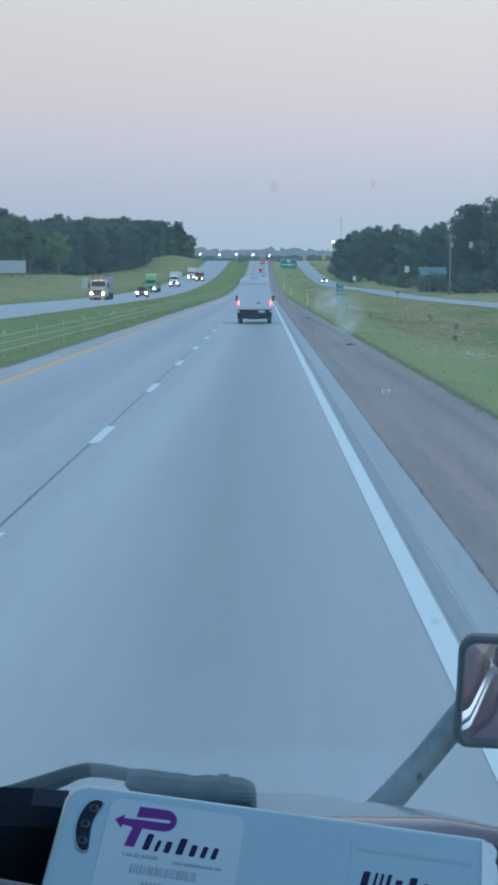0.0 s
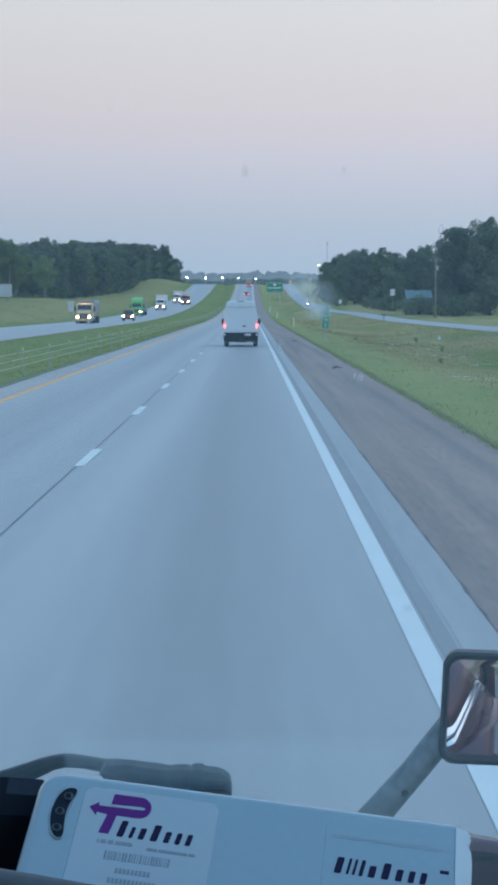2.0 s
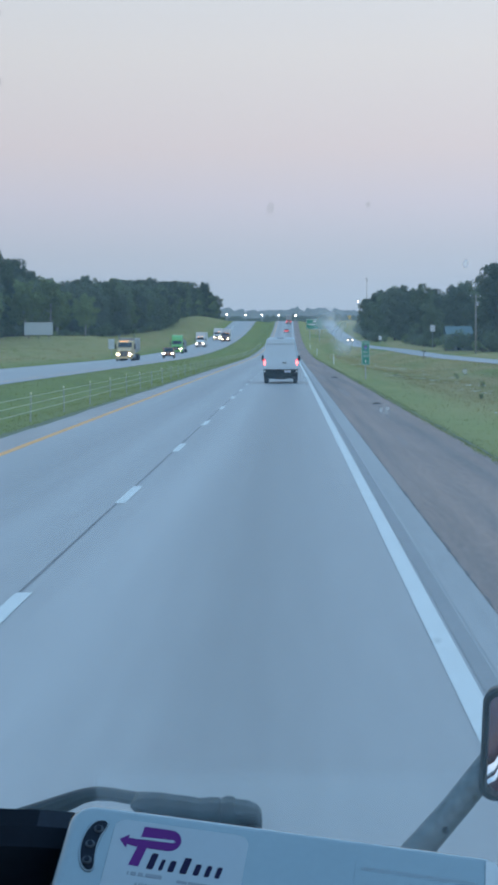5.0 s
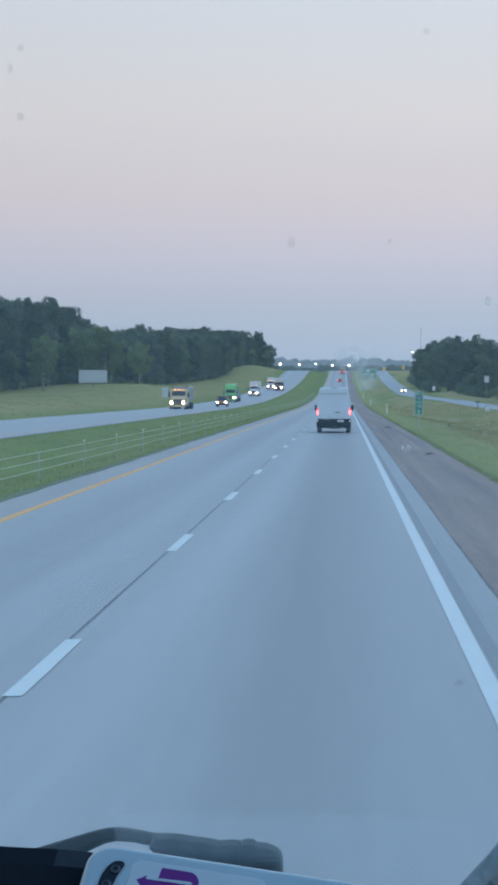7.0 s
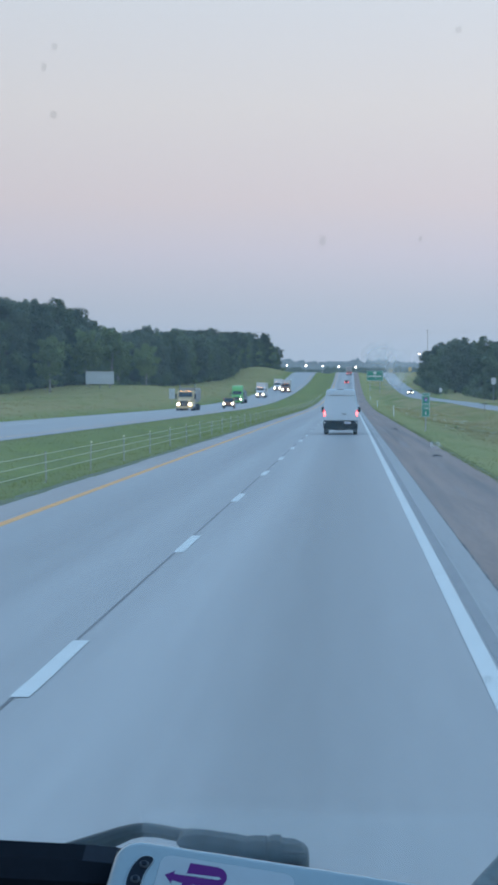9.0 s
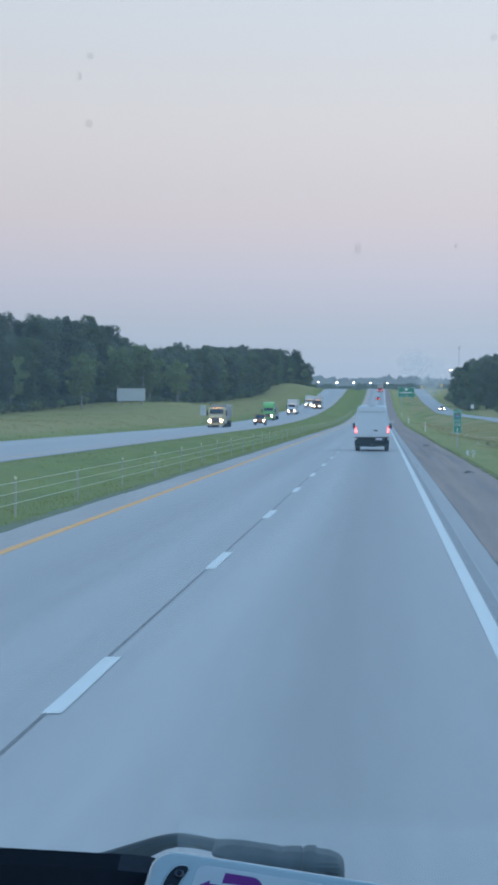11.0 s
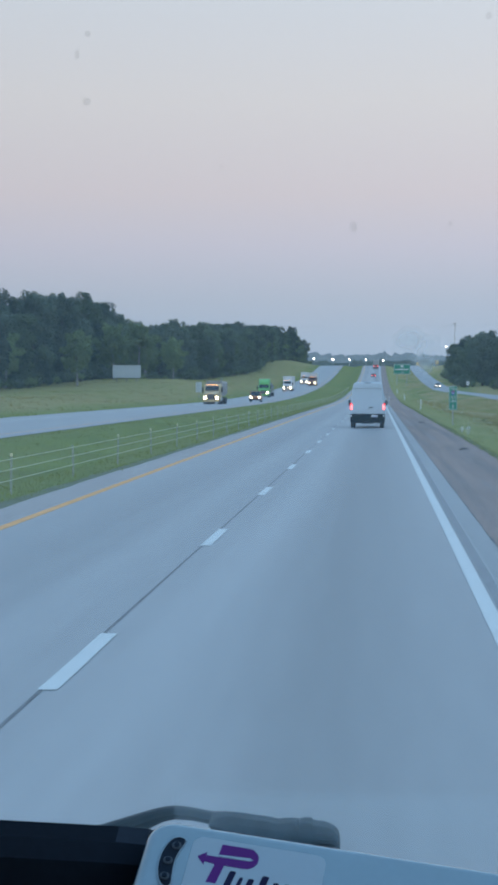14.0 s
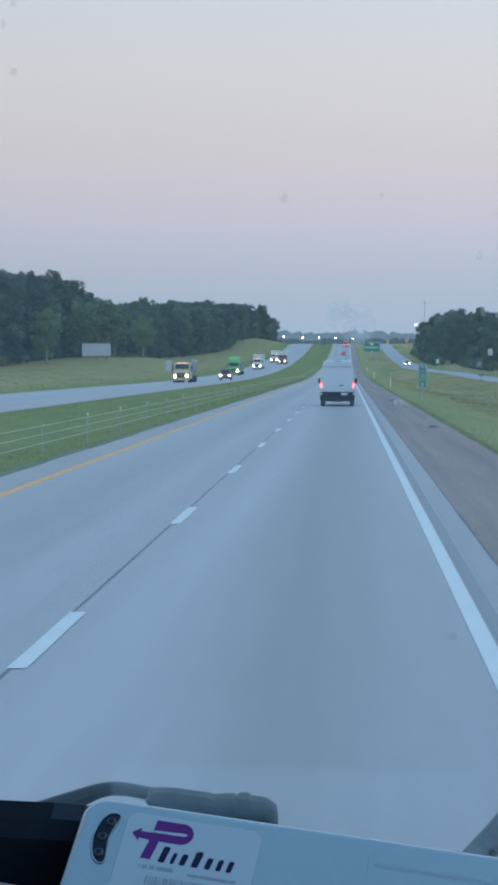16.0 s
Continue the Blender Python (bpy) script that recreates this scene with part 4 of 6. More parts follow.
def tractor(root, paint, roof=True):
    """A road tractor that faces the viewer: nose at y 0, body running away in y."""
    def hull(rows):
        return loft(bmesh.new(), [[(px, yy, pz) for px, pz in [(w, z0), (w, z1 - .12), (w - .1, z1), (-w + .1, z1), (-w, z1 - .12), (-w, z0)]] for yy, w, z0, z1 in rows])
    hood = part("hood", hull([(0.10, 0.80, 0.62, 1.50), (0.0 + .25, 0.90, 0.55, 1.62), (1.0, 1.02, 0.6, 1.85), (1.75, 1.10, 0.7, 1.98)]), paint, root)
    part("grille", slab(-0.56, 0.56, 0.66, 1.46, 0.08, 0, 0.06, 0.02, n=3), M_BLACK, hood, "dark grille").matrix_local = Matrix.Translation((0, 0.13, 0)) @ Matrix.Rotation(radians(90), 4, "X")
    for k in range(5):
        part("grille_bar", B(-0.42, 0.42, 0.04, 0.065, 0.82 + k * 0.12, 0.845 + k * 0.12), M_CHROME, hood)
    part("bumper", slab(-1.2, 1.2, -0.08, 0.35, 0.15, 0.34, 0.70, 0.05, n=4), paint if paint is not M_WTRUCK else M_CHROME, root)
    cab = part("cab", hull([(1.75, 1.16, 0.7, 2.05), (2.15, 1.18, 0.7, 2.75), (2.4, 1.2, 0.7, 2.95), (4.3, 1.22, 0.7, 2.98)]), paint, root)
    ws = loft(bmesh.new(), [[(-1.02, 1.74, 2.03), (1.02, 1.74, 2.03), (0.98, 2.13, 2.70), (-0.98, 2.13, 2.70)], [(-1.02, 1.80, 2.03), (1.02, 1.80, 2.03), (0.98, 2.19, 2.70), (-0.98, 2.19, 2.70)]])
    ws.verts.ensure_lookup_table()
    for v in ws.verts:
        v.co.y -= 0.05
    part("windscreen", ws, M_GLASS_D, cab, "dark windscreen")
    if roof:
        part("roof_fairing", hull([(2.0, 1.0, 2.70, 2.95), (2.3, 1.12, 2.7, 3.45), (2.9, 1.18, 2.7, 3.88), (4.3, 1.22, 2.7, 3.98)]), paint, cab)
    for k in range(5):
        part("marker_lamp", B(-0.62 + k * 0.31 - 0.05, -0.62 + k * 0.31 + 0.05, 2.06, 2.14, 2.86, 2.92, bevel=0.01), M_AMB_L, cab, "lit amber marker lamp")
    for s in (-1, 1):
        lamp = part("headlamp_housing", slab(s * 0.86 - 0.24, s * 0.86 + 0.24, 0.82, 1.12, 0.08, 0, 0.1, 0.03, n=3), M_BLACK, root)
        lamp.matrix_local = Matrix.Translation((0, 0.12, 0)) @ Matrix.Rotation(radians(90), 4, "X")
        b = bmesh.new()
        bmesh.ops.create_uvsphere(b, u_segments=14, v_segments=8, radius=0.21)
        for v in b.verts:
            v.co = Vector((v.co.x + s * 0.86, v.co.y + 0.97, v.co.z * 0.4 + 0.1))
        part("headlamp", b, M_LAMP, lamp, "lit headlamp")
        part("door_mirror", slab(s * 1.42 - 0.11, s * 1.42 + 0.11, 1.75, 2.5, 0.05, -0.06, 0.06, 0.03, n=3), M_BLACK, root).matrix_local = Matrix.Translation((0, 2.1, 0)) @ Matrix.Rotation(radians(90), 4, "X")
        part("fender", slab(min(s * .92, s * 1.22), max(s * .92, s * 1.22), 0.2, 1.5, 0.12, 0.72, 1.12, 0.08, n=4), paint, root)
        part("fuel_tank", cyl(s * 0.95, 2.6, 0.75, 0.33, 1.8, axis="y", n=18, bevel=0.05), M_CHROME, root)
        wheel(root, s * 1.05 - 0.15, 0.95, 0.5, 0.5, 0.3)
        for yy in (5.2, 6.5):
            wheel(root, s * 0.92 - 0.28, yy, 0.5, 0.5, 0.56)
    part("chassis", B(-0.45, 0.45, 0.5, 7.2, 0.55, 0.85, bevel=0.02), M_BLACK, root)


def trailer_wheels(root, y):
    for s in (-1, 1):
        for yy in (y, y + 1.3):
            wheel(root, s * 0.92 - 0.28, yy, 0.5, 0.5, 0.56)


def box_truck(x, y, label, paint):
    root = empty("semi_truck", Matrix.Translation((x, y, climb(y) + 0.02)))
    tractor(root, paint, roof=False)
    bx = part("trailer_box", B(-1.28, 1.28, 4.9, 18.0, 1.1, 4.1, bevel=0.05), M_WTRUCK, root, "white box trailer")
    part("front_cooler", slab(-0.8, 0.8, 4.62, 4.95, 0.08, 2.6, 3.8, 0.05, n=3), M_WTRUCK, bx)
    part("skirt", B(-1.2, 1.2, 8.5, 14, 0.5, 1.1, bevel=0.02), M_WTRUCK, bx)
    trailer_wheels(root, 15.2)
    return tagged(root, label, "truck", "oncoming trucks")


def flatbed_truck(x, y):
    root = empty("semi_truck", Matrix.Translation((x, y, climb(y) + 0.02)))
    tractor(root, M_GREEN)
    deck = part("trailer_deck", B(-1.28, 1.28, 5.6, 19.5, 1.15, 1.42, bevel=0.03), M_BLACK, root, "dark flatbed deck")
    for k in range(10):
        part("stake_pocket", B(1.28, 1.33, 6.2 + k * 1.35, 6.35 + k * 1.35, 1.17, 1.38), M_STEEL, deck)
    for k, (yy, h, w) in enumerate(((6.6, 1.5, 1.1), (8.4, 1.75, 1.15), (10.3, 1.3, 1.1), (14.2, 1.45, 1.1), (16.0, 1.2, 1.1))):
        ld = part("load_bundle", slab(-w, w, yy, yy + 1.65, 0.12, 1.42, 1.42 + h, 0.08, n=4), M_LOAD, root, "grey wrapped bundle")
        part("strap", B(-w - .012, w + .012, yy + 0.75, yy + 0.85, 1.42, 1.42 + h + 0.012), M_BLACK, ld)
    trailer_wheels(root, 16.5)
    return tagged(root, "bright green semi truck pulling a loaded flatbed with headlamps lit", "truck", "oncoming trucks")


def dump_truck(x, y):
    root = empty("semi_truck", Matrix.Translation((x, y, climb(y) + 0.02)))
    tractor(root, M_CREAM, roof=False)
    rings = []
    for z, g in ((1.15, 0.82), (1.6, 1.2), (3.2, 1.26), (3.4, 1.22)):
        rings.append([(px, py, z) for px, py in round_rect(-g, g, 4.75 + (3.4 - z) * .25, 13.5 - (3.4 - z) * .35, 0.12, 3)])
    tub = part("dump_tub", loft(bmesh.new(), rings), M_TAN, root, "grey steel dump tub")
    for k in range(7):
        part("rib", B(1.2, 1.31, 5.8 + k * 1.1, 5.9 + k * 1.1, 1.6, 3.2), M_TAN, tub)
    trailer_wheels(root, 11.5)
    for s in (-1, 1):
        part("exhaust_stack", cyl(s * 1.1, 4.45, 0.9, 0.08, 2.9, n=12, bevel=0.02), M_CHROME, root, "chrome exhaust stack")
    return tagged(root, "cream semi truck with a silver dump trailer and amber lamps lit", "truck", "oncoming trucks")


flatbed_truck(-24.2, 366)
dump_truck(-24.2, 250)
box_truck(-24.2, 462, "white semi truck with a white box trailer and lit headlamps", M_WTRUCK)
box_truck(-24.4, 575, "white semi truck far up the hill with headlamps lit", M_WTRUCK)
box_truck(-20.7, 550, "maroon semi truck with a white trailer coming downhill, lamps lit", M_BROWN)


def car(name, x, y, paint, label, facing, pickup=False):
    """A car: facing -1 shows its lit nose, 1 its lit tail."""
    root = empty(name, Matrix.Translation((x, y, climb(y) + 0.01)))
    h = 1.85 if pickup else 1.48
    w = 1.0 if pickup else 0.9
    zb = 1.05 if pickup else 0.9
    lower = loft(bmesh.new(), [[(px, yy, pz) for px, pz in [(ww, .35), (ww + .02, .7), (ww - .06, zz), (-ww + .06, zz), (-ww - .02, .7), (-ww, .35)]]
                               for yy, ww, zz in ((0, w * .88, zb - .12), (0.15, w * .97, zb), (4.4, w * .97, zb), (4.6, w * .9, zb - .1))])
    body = part("body", lower, paint, root)
    y0, y1 = (1.2, 3.1) if pickup else (1.1, 4.2)
    cabin = loft(bmesh.new(), [[(px, yy, pz) for yy, pz, px in ((y0, zb - .02, ww), (y0 + .6, zz, ww - .12), (y1 - .4, zz, ww - .12), (y1, zb - .02, ww))] for ww, zz in ((-w * .93, h), (w * .93, h))])
    part("cabin", cabin, paint, body)
    part("windscreen", loft(bmesh.new(), [[(-w * .8, y0 - .01 + d, zb + .04), (w * .8, y0 - .01 + d, zb + .04), (w * .72, y0 + .54 + d, h - .07), (-w * .72, y0 + .54 + d, h - .07)] for d in (-.02, .01)]), M_GLASS_D, body, "dark windscreen")
    part("bumper", slab(-w * .95, w * .95, -0.1, 0.2, 0.08, 0.34, 0.58, 0.04, n=3), M_BLACK, root)
    for s in (-1, 1):
        b = bmesh.new()
        bmesh.ops.create_uvsphere(b, u_segments=12, v_segments=8, radius=0.19)
        for v in b.verts:
            v.co = Vector((v.co.x + s * w * .72, v.co.y * 0.4, v.co.z * .8 + zb - .22))
        part("headlamp" if facing < 0 else "tail_lamp", b, M_LAMP if facing < 0 else M_RED_F, body, "lit headlamp" if facing < 0 else "lit red tail lamp")
        for yy in (0.85, 3.7):
            wheel(root, s * w * .86 - .11, yy, 0.33, 0.33, 0.22)
    return tagged(root, label, "pickup" if pickup else "car")


car("pickup_truck", -20.6, 290, M_ORANGE, "bronze pickup truck with bright headlamps on the oncoming lanes", -1, True)
car("car", 18.3, 524, M_WTRUCK, "small white car with lit headlamps on the frontage road", -1)
car("car", -1.4, 690, M_REDTR, "small dark red car with lit tail lamps far ahead", 1)


def far_trailer(x, y):
    root = empty("semi_trailer", Matrix.Translation((x, y, climb(y))))
    bx = part("trailer_box", B(-1.28, 1.28, 0, 13, 1.1, 4.1, bevel=0.05), M_WTRUCK, root, "pale box trailer")
    for s in (-1, 1):
        part("rear_door", B(min(s * .03, s * 1.2), max(s * .03, s * 1.2), -0.04, 0.0, 1.2, 4.0, bevel=0.015), M_LOAD, bx, "dull grey rear door")
        part("tail_lamp", B(s * 0.95 - .22, s * .95 + .22, -0.1, -0.04, 0.95, 1.15, bevel=0.02), M_RED_F, root, "lit red tail lamp")
        part("mud_flap", B(s * 0.9 - .3, s * .9 + .3, 0.9, 0.93, 0.2, 1.0), M_BLACK, root)
    part("rear_sill", B(-1.2, 1.2, -0.09, -0.045, 1.16, 1.9, bevel=0.02), M_REDTR, root, "red lower panel")
    part("rear_bar", B(-1.1, 1.1, -0.05, 0.05, 0.5, 0.65, bevel=0.02), M_REDTR, root)
    trailer_wheels(root, 1.6)
    return tagged(root, "grey and red rear of a distant semi trailer", "truck")


far_trailer(-0.6, 830)


def shed():
    x, y = 37.5, 382
    root = empty("shed", Matrix.Translation((x, y, lay(x, y))))
    m_wall = mat("shed_wall", (0.26, 0.29, 0.29), 0.8, vary=0.15, scale=0.6, fine=6)
    m_roof = mat("shed_roof", (0.10, 0.16, 0.165), 0.5, vary=0.12, scale=0.6, fine=6)
    part("wall", B(-2.7, 2.7, 0, 6, -1, 3.6), m_wall, root)
    part("roof", loft(bmesh.new(), [[(a, -0.5, 3.55), (a, 3, 5.4), (a, 6.5, 3.55), (a, 6.5, 3.4), (a, 3, 5.2), (a, -0.5, 3.4)] for a in (-3.0, 3.0)]), m_roof, root, "blue-green metal roof")
    dr = part("door", B(-0.5, 0.5, -0.05, 0.02, 0, 2.1, bevel=0.01), M_BLACK, root)
    part("door_handle", B(0.3, 0.38, -0.1, -0.04, 1.0, 1.06), M_STEEL, dr)
    wd = part("window", B(1.3, 2.4, -0.05, 0.02, 1.2, 2.2, bevel=0.01), M_SIGN_W, root)
    part("pane", B(1.4, 2.3, -0.06, -0.045, 1.3, 2.1), M_GLASS_D, wd)
    return tagged(root, "small pale shed with a blue-green roof half hidden by trees", "shed")


shed()


def mailbox(x, y):
    root = empty("mailbox", Matrix.Translation((x, y, lay(x, y))))
    part("post", slab(-0.06, 0.06, -0.06, 0.06, 0.01, -0.3, 1.05, 0.006, n=2), M_WOOD, root)
    part("cross_board", B(-0.35, 0.35, -0.08, 0.08, 1.05, 1.1, bevel=0.008), M_WOOD, root)
    for a in (-0.2, 0.2):
        rings = []
        for yy in (-0.26, 0.26):
            rings.append([(a - 0.1, yy, 1.1), (a - 0.1, yy, 1.22)] + [(a - 0.1 * math.cos(k / 6 * math.pi), yy, 1.22 + 0.1 * math.sin(k / 6 * math.pi)) for k in range(1, 6)] + [(a + 0.1, yy, 1.22), (a + 0.1, yy, 1.1)])
        bx = part("box", loft(bmesh.new(), rings), M_BLACK, root, "black rounded letter box")
        part("flag", B(a + 0.105, a + 0.115, 0.0, 0.04, 1.2, 1.36), M_SIGN_R, bx)
    return tagged(root, "two dark letter boxes on a timber post by the road", "mailbox")


mailbox(20.8, 268)


def tyre_scrap(x, y, size, turn):
    """A torn curl of tread lying on the shoulder."""
    root_m = Matrix.Translation((x, y, climb(y) + 0.004)) @ Matrix.Rotation(turn, 4, "Z")
    rnd = random.Random(int(y * 10))
    rings = []
    for i in range(9):
        f = i / 8
        px, pz = (f - 0.5) * size, 0.07 * size * math.sin(f * math.pi) * 2 + 0.004
        w = size * 0.16 * (0.5 + math.sin(f * math.pi) * 0.6) * rnd.uniform(0.75, 1.2)
        rings.append([(px, -w, pz * 0.4), (px, -w * 0.9, pz * 0.4 + 0.014), (px, w * 0.9, pz + 0.014), (px, w, pz)])
    ob = obj("tyre_scrap", loft(bmesh.new(), rings), M_TYRE, True)
    ob.matrix_world = root_m
    return tagged(ob, "torn black tyre scrap lying on the asphalt shoulder", "debris", "shoulder debris")


tyre_scrap(3.35, 66, 0.42, 0.5)
tyre_scrap(3.05, 118, 0.5, -0.3)


# ---------------------------------------------------------------- tall grass, weeds and flowers in the verges
M_BLADE = mat("grass_blades", (0.240, 0.280, 0.068), 0.85, vary=0.35, scale=0.3, fine=3, spec=0.1)
M_FRESH = mat("mown_blades", (0.262, 0.285, 0.092), 0.85, vary=0.3, scale=0.3, fine=3, spec=0.1)
M_STRAW = mat("dry_grass_blades", (0.36, 0.31, 0.135), 0.85, vary=0.3, scale=0.3, fine=3, spec=0.1)
M_PETAL = mat("white_petals", (0.75, 0.76, 0.70), 0.8, vary=0.1)
M_WEED = leaf_material("weed_leaf", (0.26, 0.31, 0.13))


def tufts(name, material, spots, blades, label, kind):
    """Upright bent blades round each spot (x, y, height, reach)."""
    rnd = random.Random(len(spots))
    verts, faces = [], []
    for x, y, h, reach in spots:
        z = lay(x, y) - 0.02
        for _ in range(blades):
            a = rnd.uniform(0, 6.28)
            r = reach * rnd.random() ** 0.5
            bx, by = x + math.cos(a) * r, y + math.sin(a) * r
            w = h * rnd.uniform(0.08, 0.16)
            t = rnd.uniform(0, 3.14)
            cx, cy = math.cos(t) * w, math.sin(t) * w
            lean = rnd.uniform(0.1, 0.5) * h
            tx, ty = bx + math.cos(a) * lean, by + math.sin(a) * lean
            hh = h * rnd.uniform(0.6, 1.1)
            i = len(verts)
            verts += [(bx - cx, by - cy, z), (bx + cx, by + cy, z), (tx, ty, z + hh)]
            faces.append((i, i + 1, i + 2))
    me = bpy.data.meshes.new(name)
    me.from_pydata(verts, [], faces)
    me.materials.append(material)
    return tagged(new(name, me), label, "grass", kind=kind)


rg = random.Random(77)


def dry(x, y):
    return noise.noise((x * 0.11, y * 0.022, 3.0))


green, straw, flowers, fresh = [], [], [], []
for _ in range(15000):
    y = 22 + 340 * rg.random() ** 1.4
    c = lane_x(y) - 3.4
    x = 4.2 + (c - 4.2) * rg.random()
    d = dry(x, y)
    if x > 6.5 and rg.random() < 0.9 * min(1.0, max(0.0, (d + 0.55) / 0.5)) * min(1.0, (x - 6.5) / 2.5):
        straw.append((x, y, rg.uniform(0.08, 0.18), 0.55))
    else:
        (fresh if x < 9 else green).append((x, y, rg.uniform(0.04, 0.10), 0.34))
    if 6.0 < x < 13 and dry(y, x) > 0.25 and rg.random() < 0.4:
        flowers.append((x, y, rg.uniform(0.3, 0.5)))
for _ in range(9000):
    y = 22 + 310 * rg.random() ** 1.4
    green.append((rg.uniform(-17.2, -7.45), y, rg.uniform(0.05, 0.13), 0.34))
for _ in range(7000):
    y = 120 + 700 * rg.random()
    x = rg.uniform(-64, -29.4)
    (straw if dry(x, y) > -0.05 else green).append((x, y, rg.uniform(0.12, 0.3), 0.7))
for _ in range(2600):
    y = 16 + 300 * rg.random() ** 1.5
    green.append((4.14 + rg.uniform(-0.09, 0.12), y, rg.uniform(0.03, 0.09), 0.12))
    green.append((-7.52 + rg.uniform(-0.16, 0.09), y, rg.uniform(0.03, 0.09), 0.12))
tufts("grass", M_BLADE, green, 6, "short green roadside grass along the verges", "stuff")
tufts("mown_grass", M_FRESH, fresh, 6, "fresh pale green mown grass along the asphalt", "stuff")
tufts("dry_grass", M_STRAW, straw, 9, "tall tan dry grass in the verge", "stuff")


def flower_heads():
    verts, faces = [], []
    for x, y, h in flowers:
        z = lay(x, y) + h
        for k in range(4):
            px, py, s = x + rg.uniform(-.25, .25), y + rg.uniform(-.25, .25), rg.uniform(0.03, 0.06)
            i = len(verts)
            verts += [(px - s, py, z), (px, py - s, z + s * .5), (px + s, py, z), (px, py + s, z + s * .5)]
            faces.append((i, i + 1, i + 2, i + 3))
    me = bpy.data.meshes.new("wildflowers")
    me.from_pydata(verts, [], faces)
    me.materials.append(M_PETAL)
    return tagged(new("wildflowers", me), "scattered white wildflowers in the dry grass", "flowers", kind="stuff")


flower_heads()


def weed(x, y, h, seed):
    rnd = random.Random(seed)
    root = empty("weed", Matrix.Translation((x, y, lay(x, y))))
    bm = bmesh.new()
    cl = []
    for k in range(4):
        a = rnd.uniform(0, 6.28)
        e = (math.cos(a) * h * .3, math.sin(a) * h * .3, h * rnd.uniform(.6, 1))
        tube(bm, [(0, 0, -.1), (e[0] * .3, e[1] * .3, e[2] * .6), e], [.02, .014, .006], 5)
        cl.append((*e, h * .22))
    part("stem", bm, M_BARK, root)
    me = leaves(rnd, cl + [(0, 0, h * .25, h * .3), (h * .2, 0, h * .4, h * .25)], 900, 0.06)
    me.materials.append(M_WEED)
    new("leaves", me).parent = root
    return tagged(root, "low leafy green weed standing in the verge grass", "weed", "verge weeds")


for i, (x, y, h) in enumerate(((10.6, 96, 0.34), (13.4, 120, 0.4), (14.5, 150, 0.45), (8.6, 140, 0.3))):
    weed(x, y, h, 200 + i)


# ---------------------------------------------------------------- the truck that carries the camera
M_MAROON = mat("hood_maroon_paint", (0.085, 0.018, 0.026), 0.18, vary=0.12, scale=3, fine=30, coat=0.5, spec=0.3)
M_HOOD_BAND = mat("hood_band_black", (0.006, 0.007, 0.008), 0.85, spec=0.02, vary=0.2, scale=8, fine=90)
M_COWL = mat("cowl_dark_maroon_plastic", (0.016, 0.004, 0.007), 0.8, spec=0.02, vary=0.2, scale=8, fine=60)
# Same black vinyl, rim darkened and face lifted to even out the skylight.
M_DASH = mat("dash_black_vinyl", (0.0095, 0.019, 0.033), 0.85, spec=0.3, vary=0.2, scale=20, fine=300, bump=0.08)
M_DASH_RIM = mat("dash_rim_shade_vinyl", (0.003, 0.008, 0.0155), 0.9, spec=0.15, vary=0.2, scale=20, fine=300, bump=0.08)
M_TRIM = mat("trim_grey_vinyl", (0.072, 0.084, 0.098), 0.6, vary=0.18, scale=30, fine=300, bump=0.06)
M_LINING = mat("cab_lining_grey", (0.10, 0.10, 0.105), 0.9, vary=0.15, scale=4, fine=60)
# White case and label paper carry dim blue bases for the weak cab light.
M_CASE = mat("dimmed_case_plastic", (0.225, 0.340, 0.400), 0.20, spec=0.7, coat=1.0, vary=0.035, scale=30, fine=400, bump=0.02)
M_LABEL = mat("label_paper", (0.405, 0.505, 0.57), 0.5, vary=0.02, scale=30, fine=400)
M_CAP_WHITE = mat("end_cap_plastic", (0.66, 0.73, 0.76), 0.45, vary=0.03, scale=30, fine=400)
M_PURPLE = mat("label_purple_ink", (0.125, 0.018, 0.20), 0.6, spec=0.2, vary=0.04, scale=60, fine=400)
M_NAVY = mat("label_dark_ink", (0.012, 0.010, 0.05), 0.6, spec=0.15, vary=0.05, scale=60, fine=400)
M_GREYINK = mat("label_grey_ink", (0.27, 0.33, 0.39), 0.6, spec=0.2, vary=0.08, scale=60, fine=500)
M_FAINT = mat("faint_ink_and_groove_shade", (0.27, 0.375, 0.44), 0.5, vary=0.08, scale=60, fine=500)
M_SLOT = mat("slot_dark_plastic", (0.016, 0.026, 0.042), 0.6, spec=0.06, vary=0.12, scale=60, fine=400)
M_CONTACT = mat("contact_grey_plastic", (0.085, 0.112, 0.140), 0.6, spec=0.08, vary=0.1, scale=60, fine=400)
M_TAPE = mat("wiper_grey_rubber", (0.016, 0.030, 0.039), 0.65, spec=0.25, vary=0.6, scale=110, fine=260, bump=0.25)
M_ARM = mat("wiper_black_steel", (0.006, 0.012, 0.018), 0.6, vary=0.15, scale=40, fine=200, spec=0.25)
M_HOUSING = mat("mirror_black_plastic", (0.010, 0.013, 0.017), 0.45, spec=0.25, vary=0.2, scale=12, fine=120, bump=0.05)
M_SCUFF = mat("scuffed_grey_plastic", (0.058, 0.086, 0.10), 0.5, vary=0.6, scale=22, fine=90, bump=0.08)
M_MIRROR = mat("mirror_glass", (0.86, 0.87, 0.88), 0.02, metal=1.0, vary=0.0)


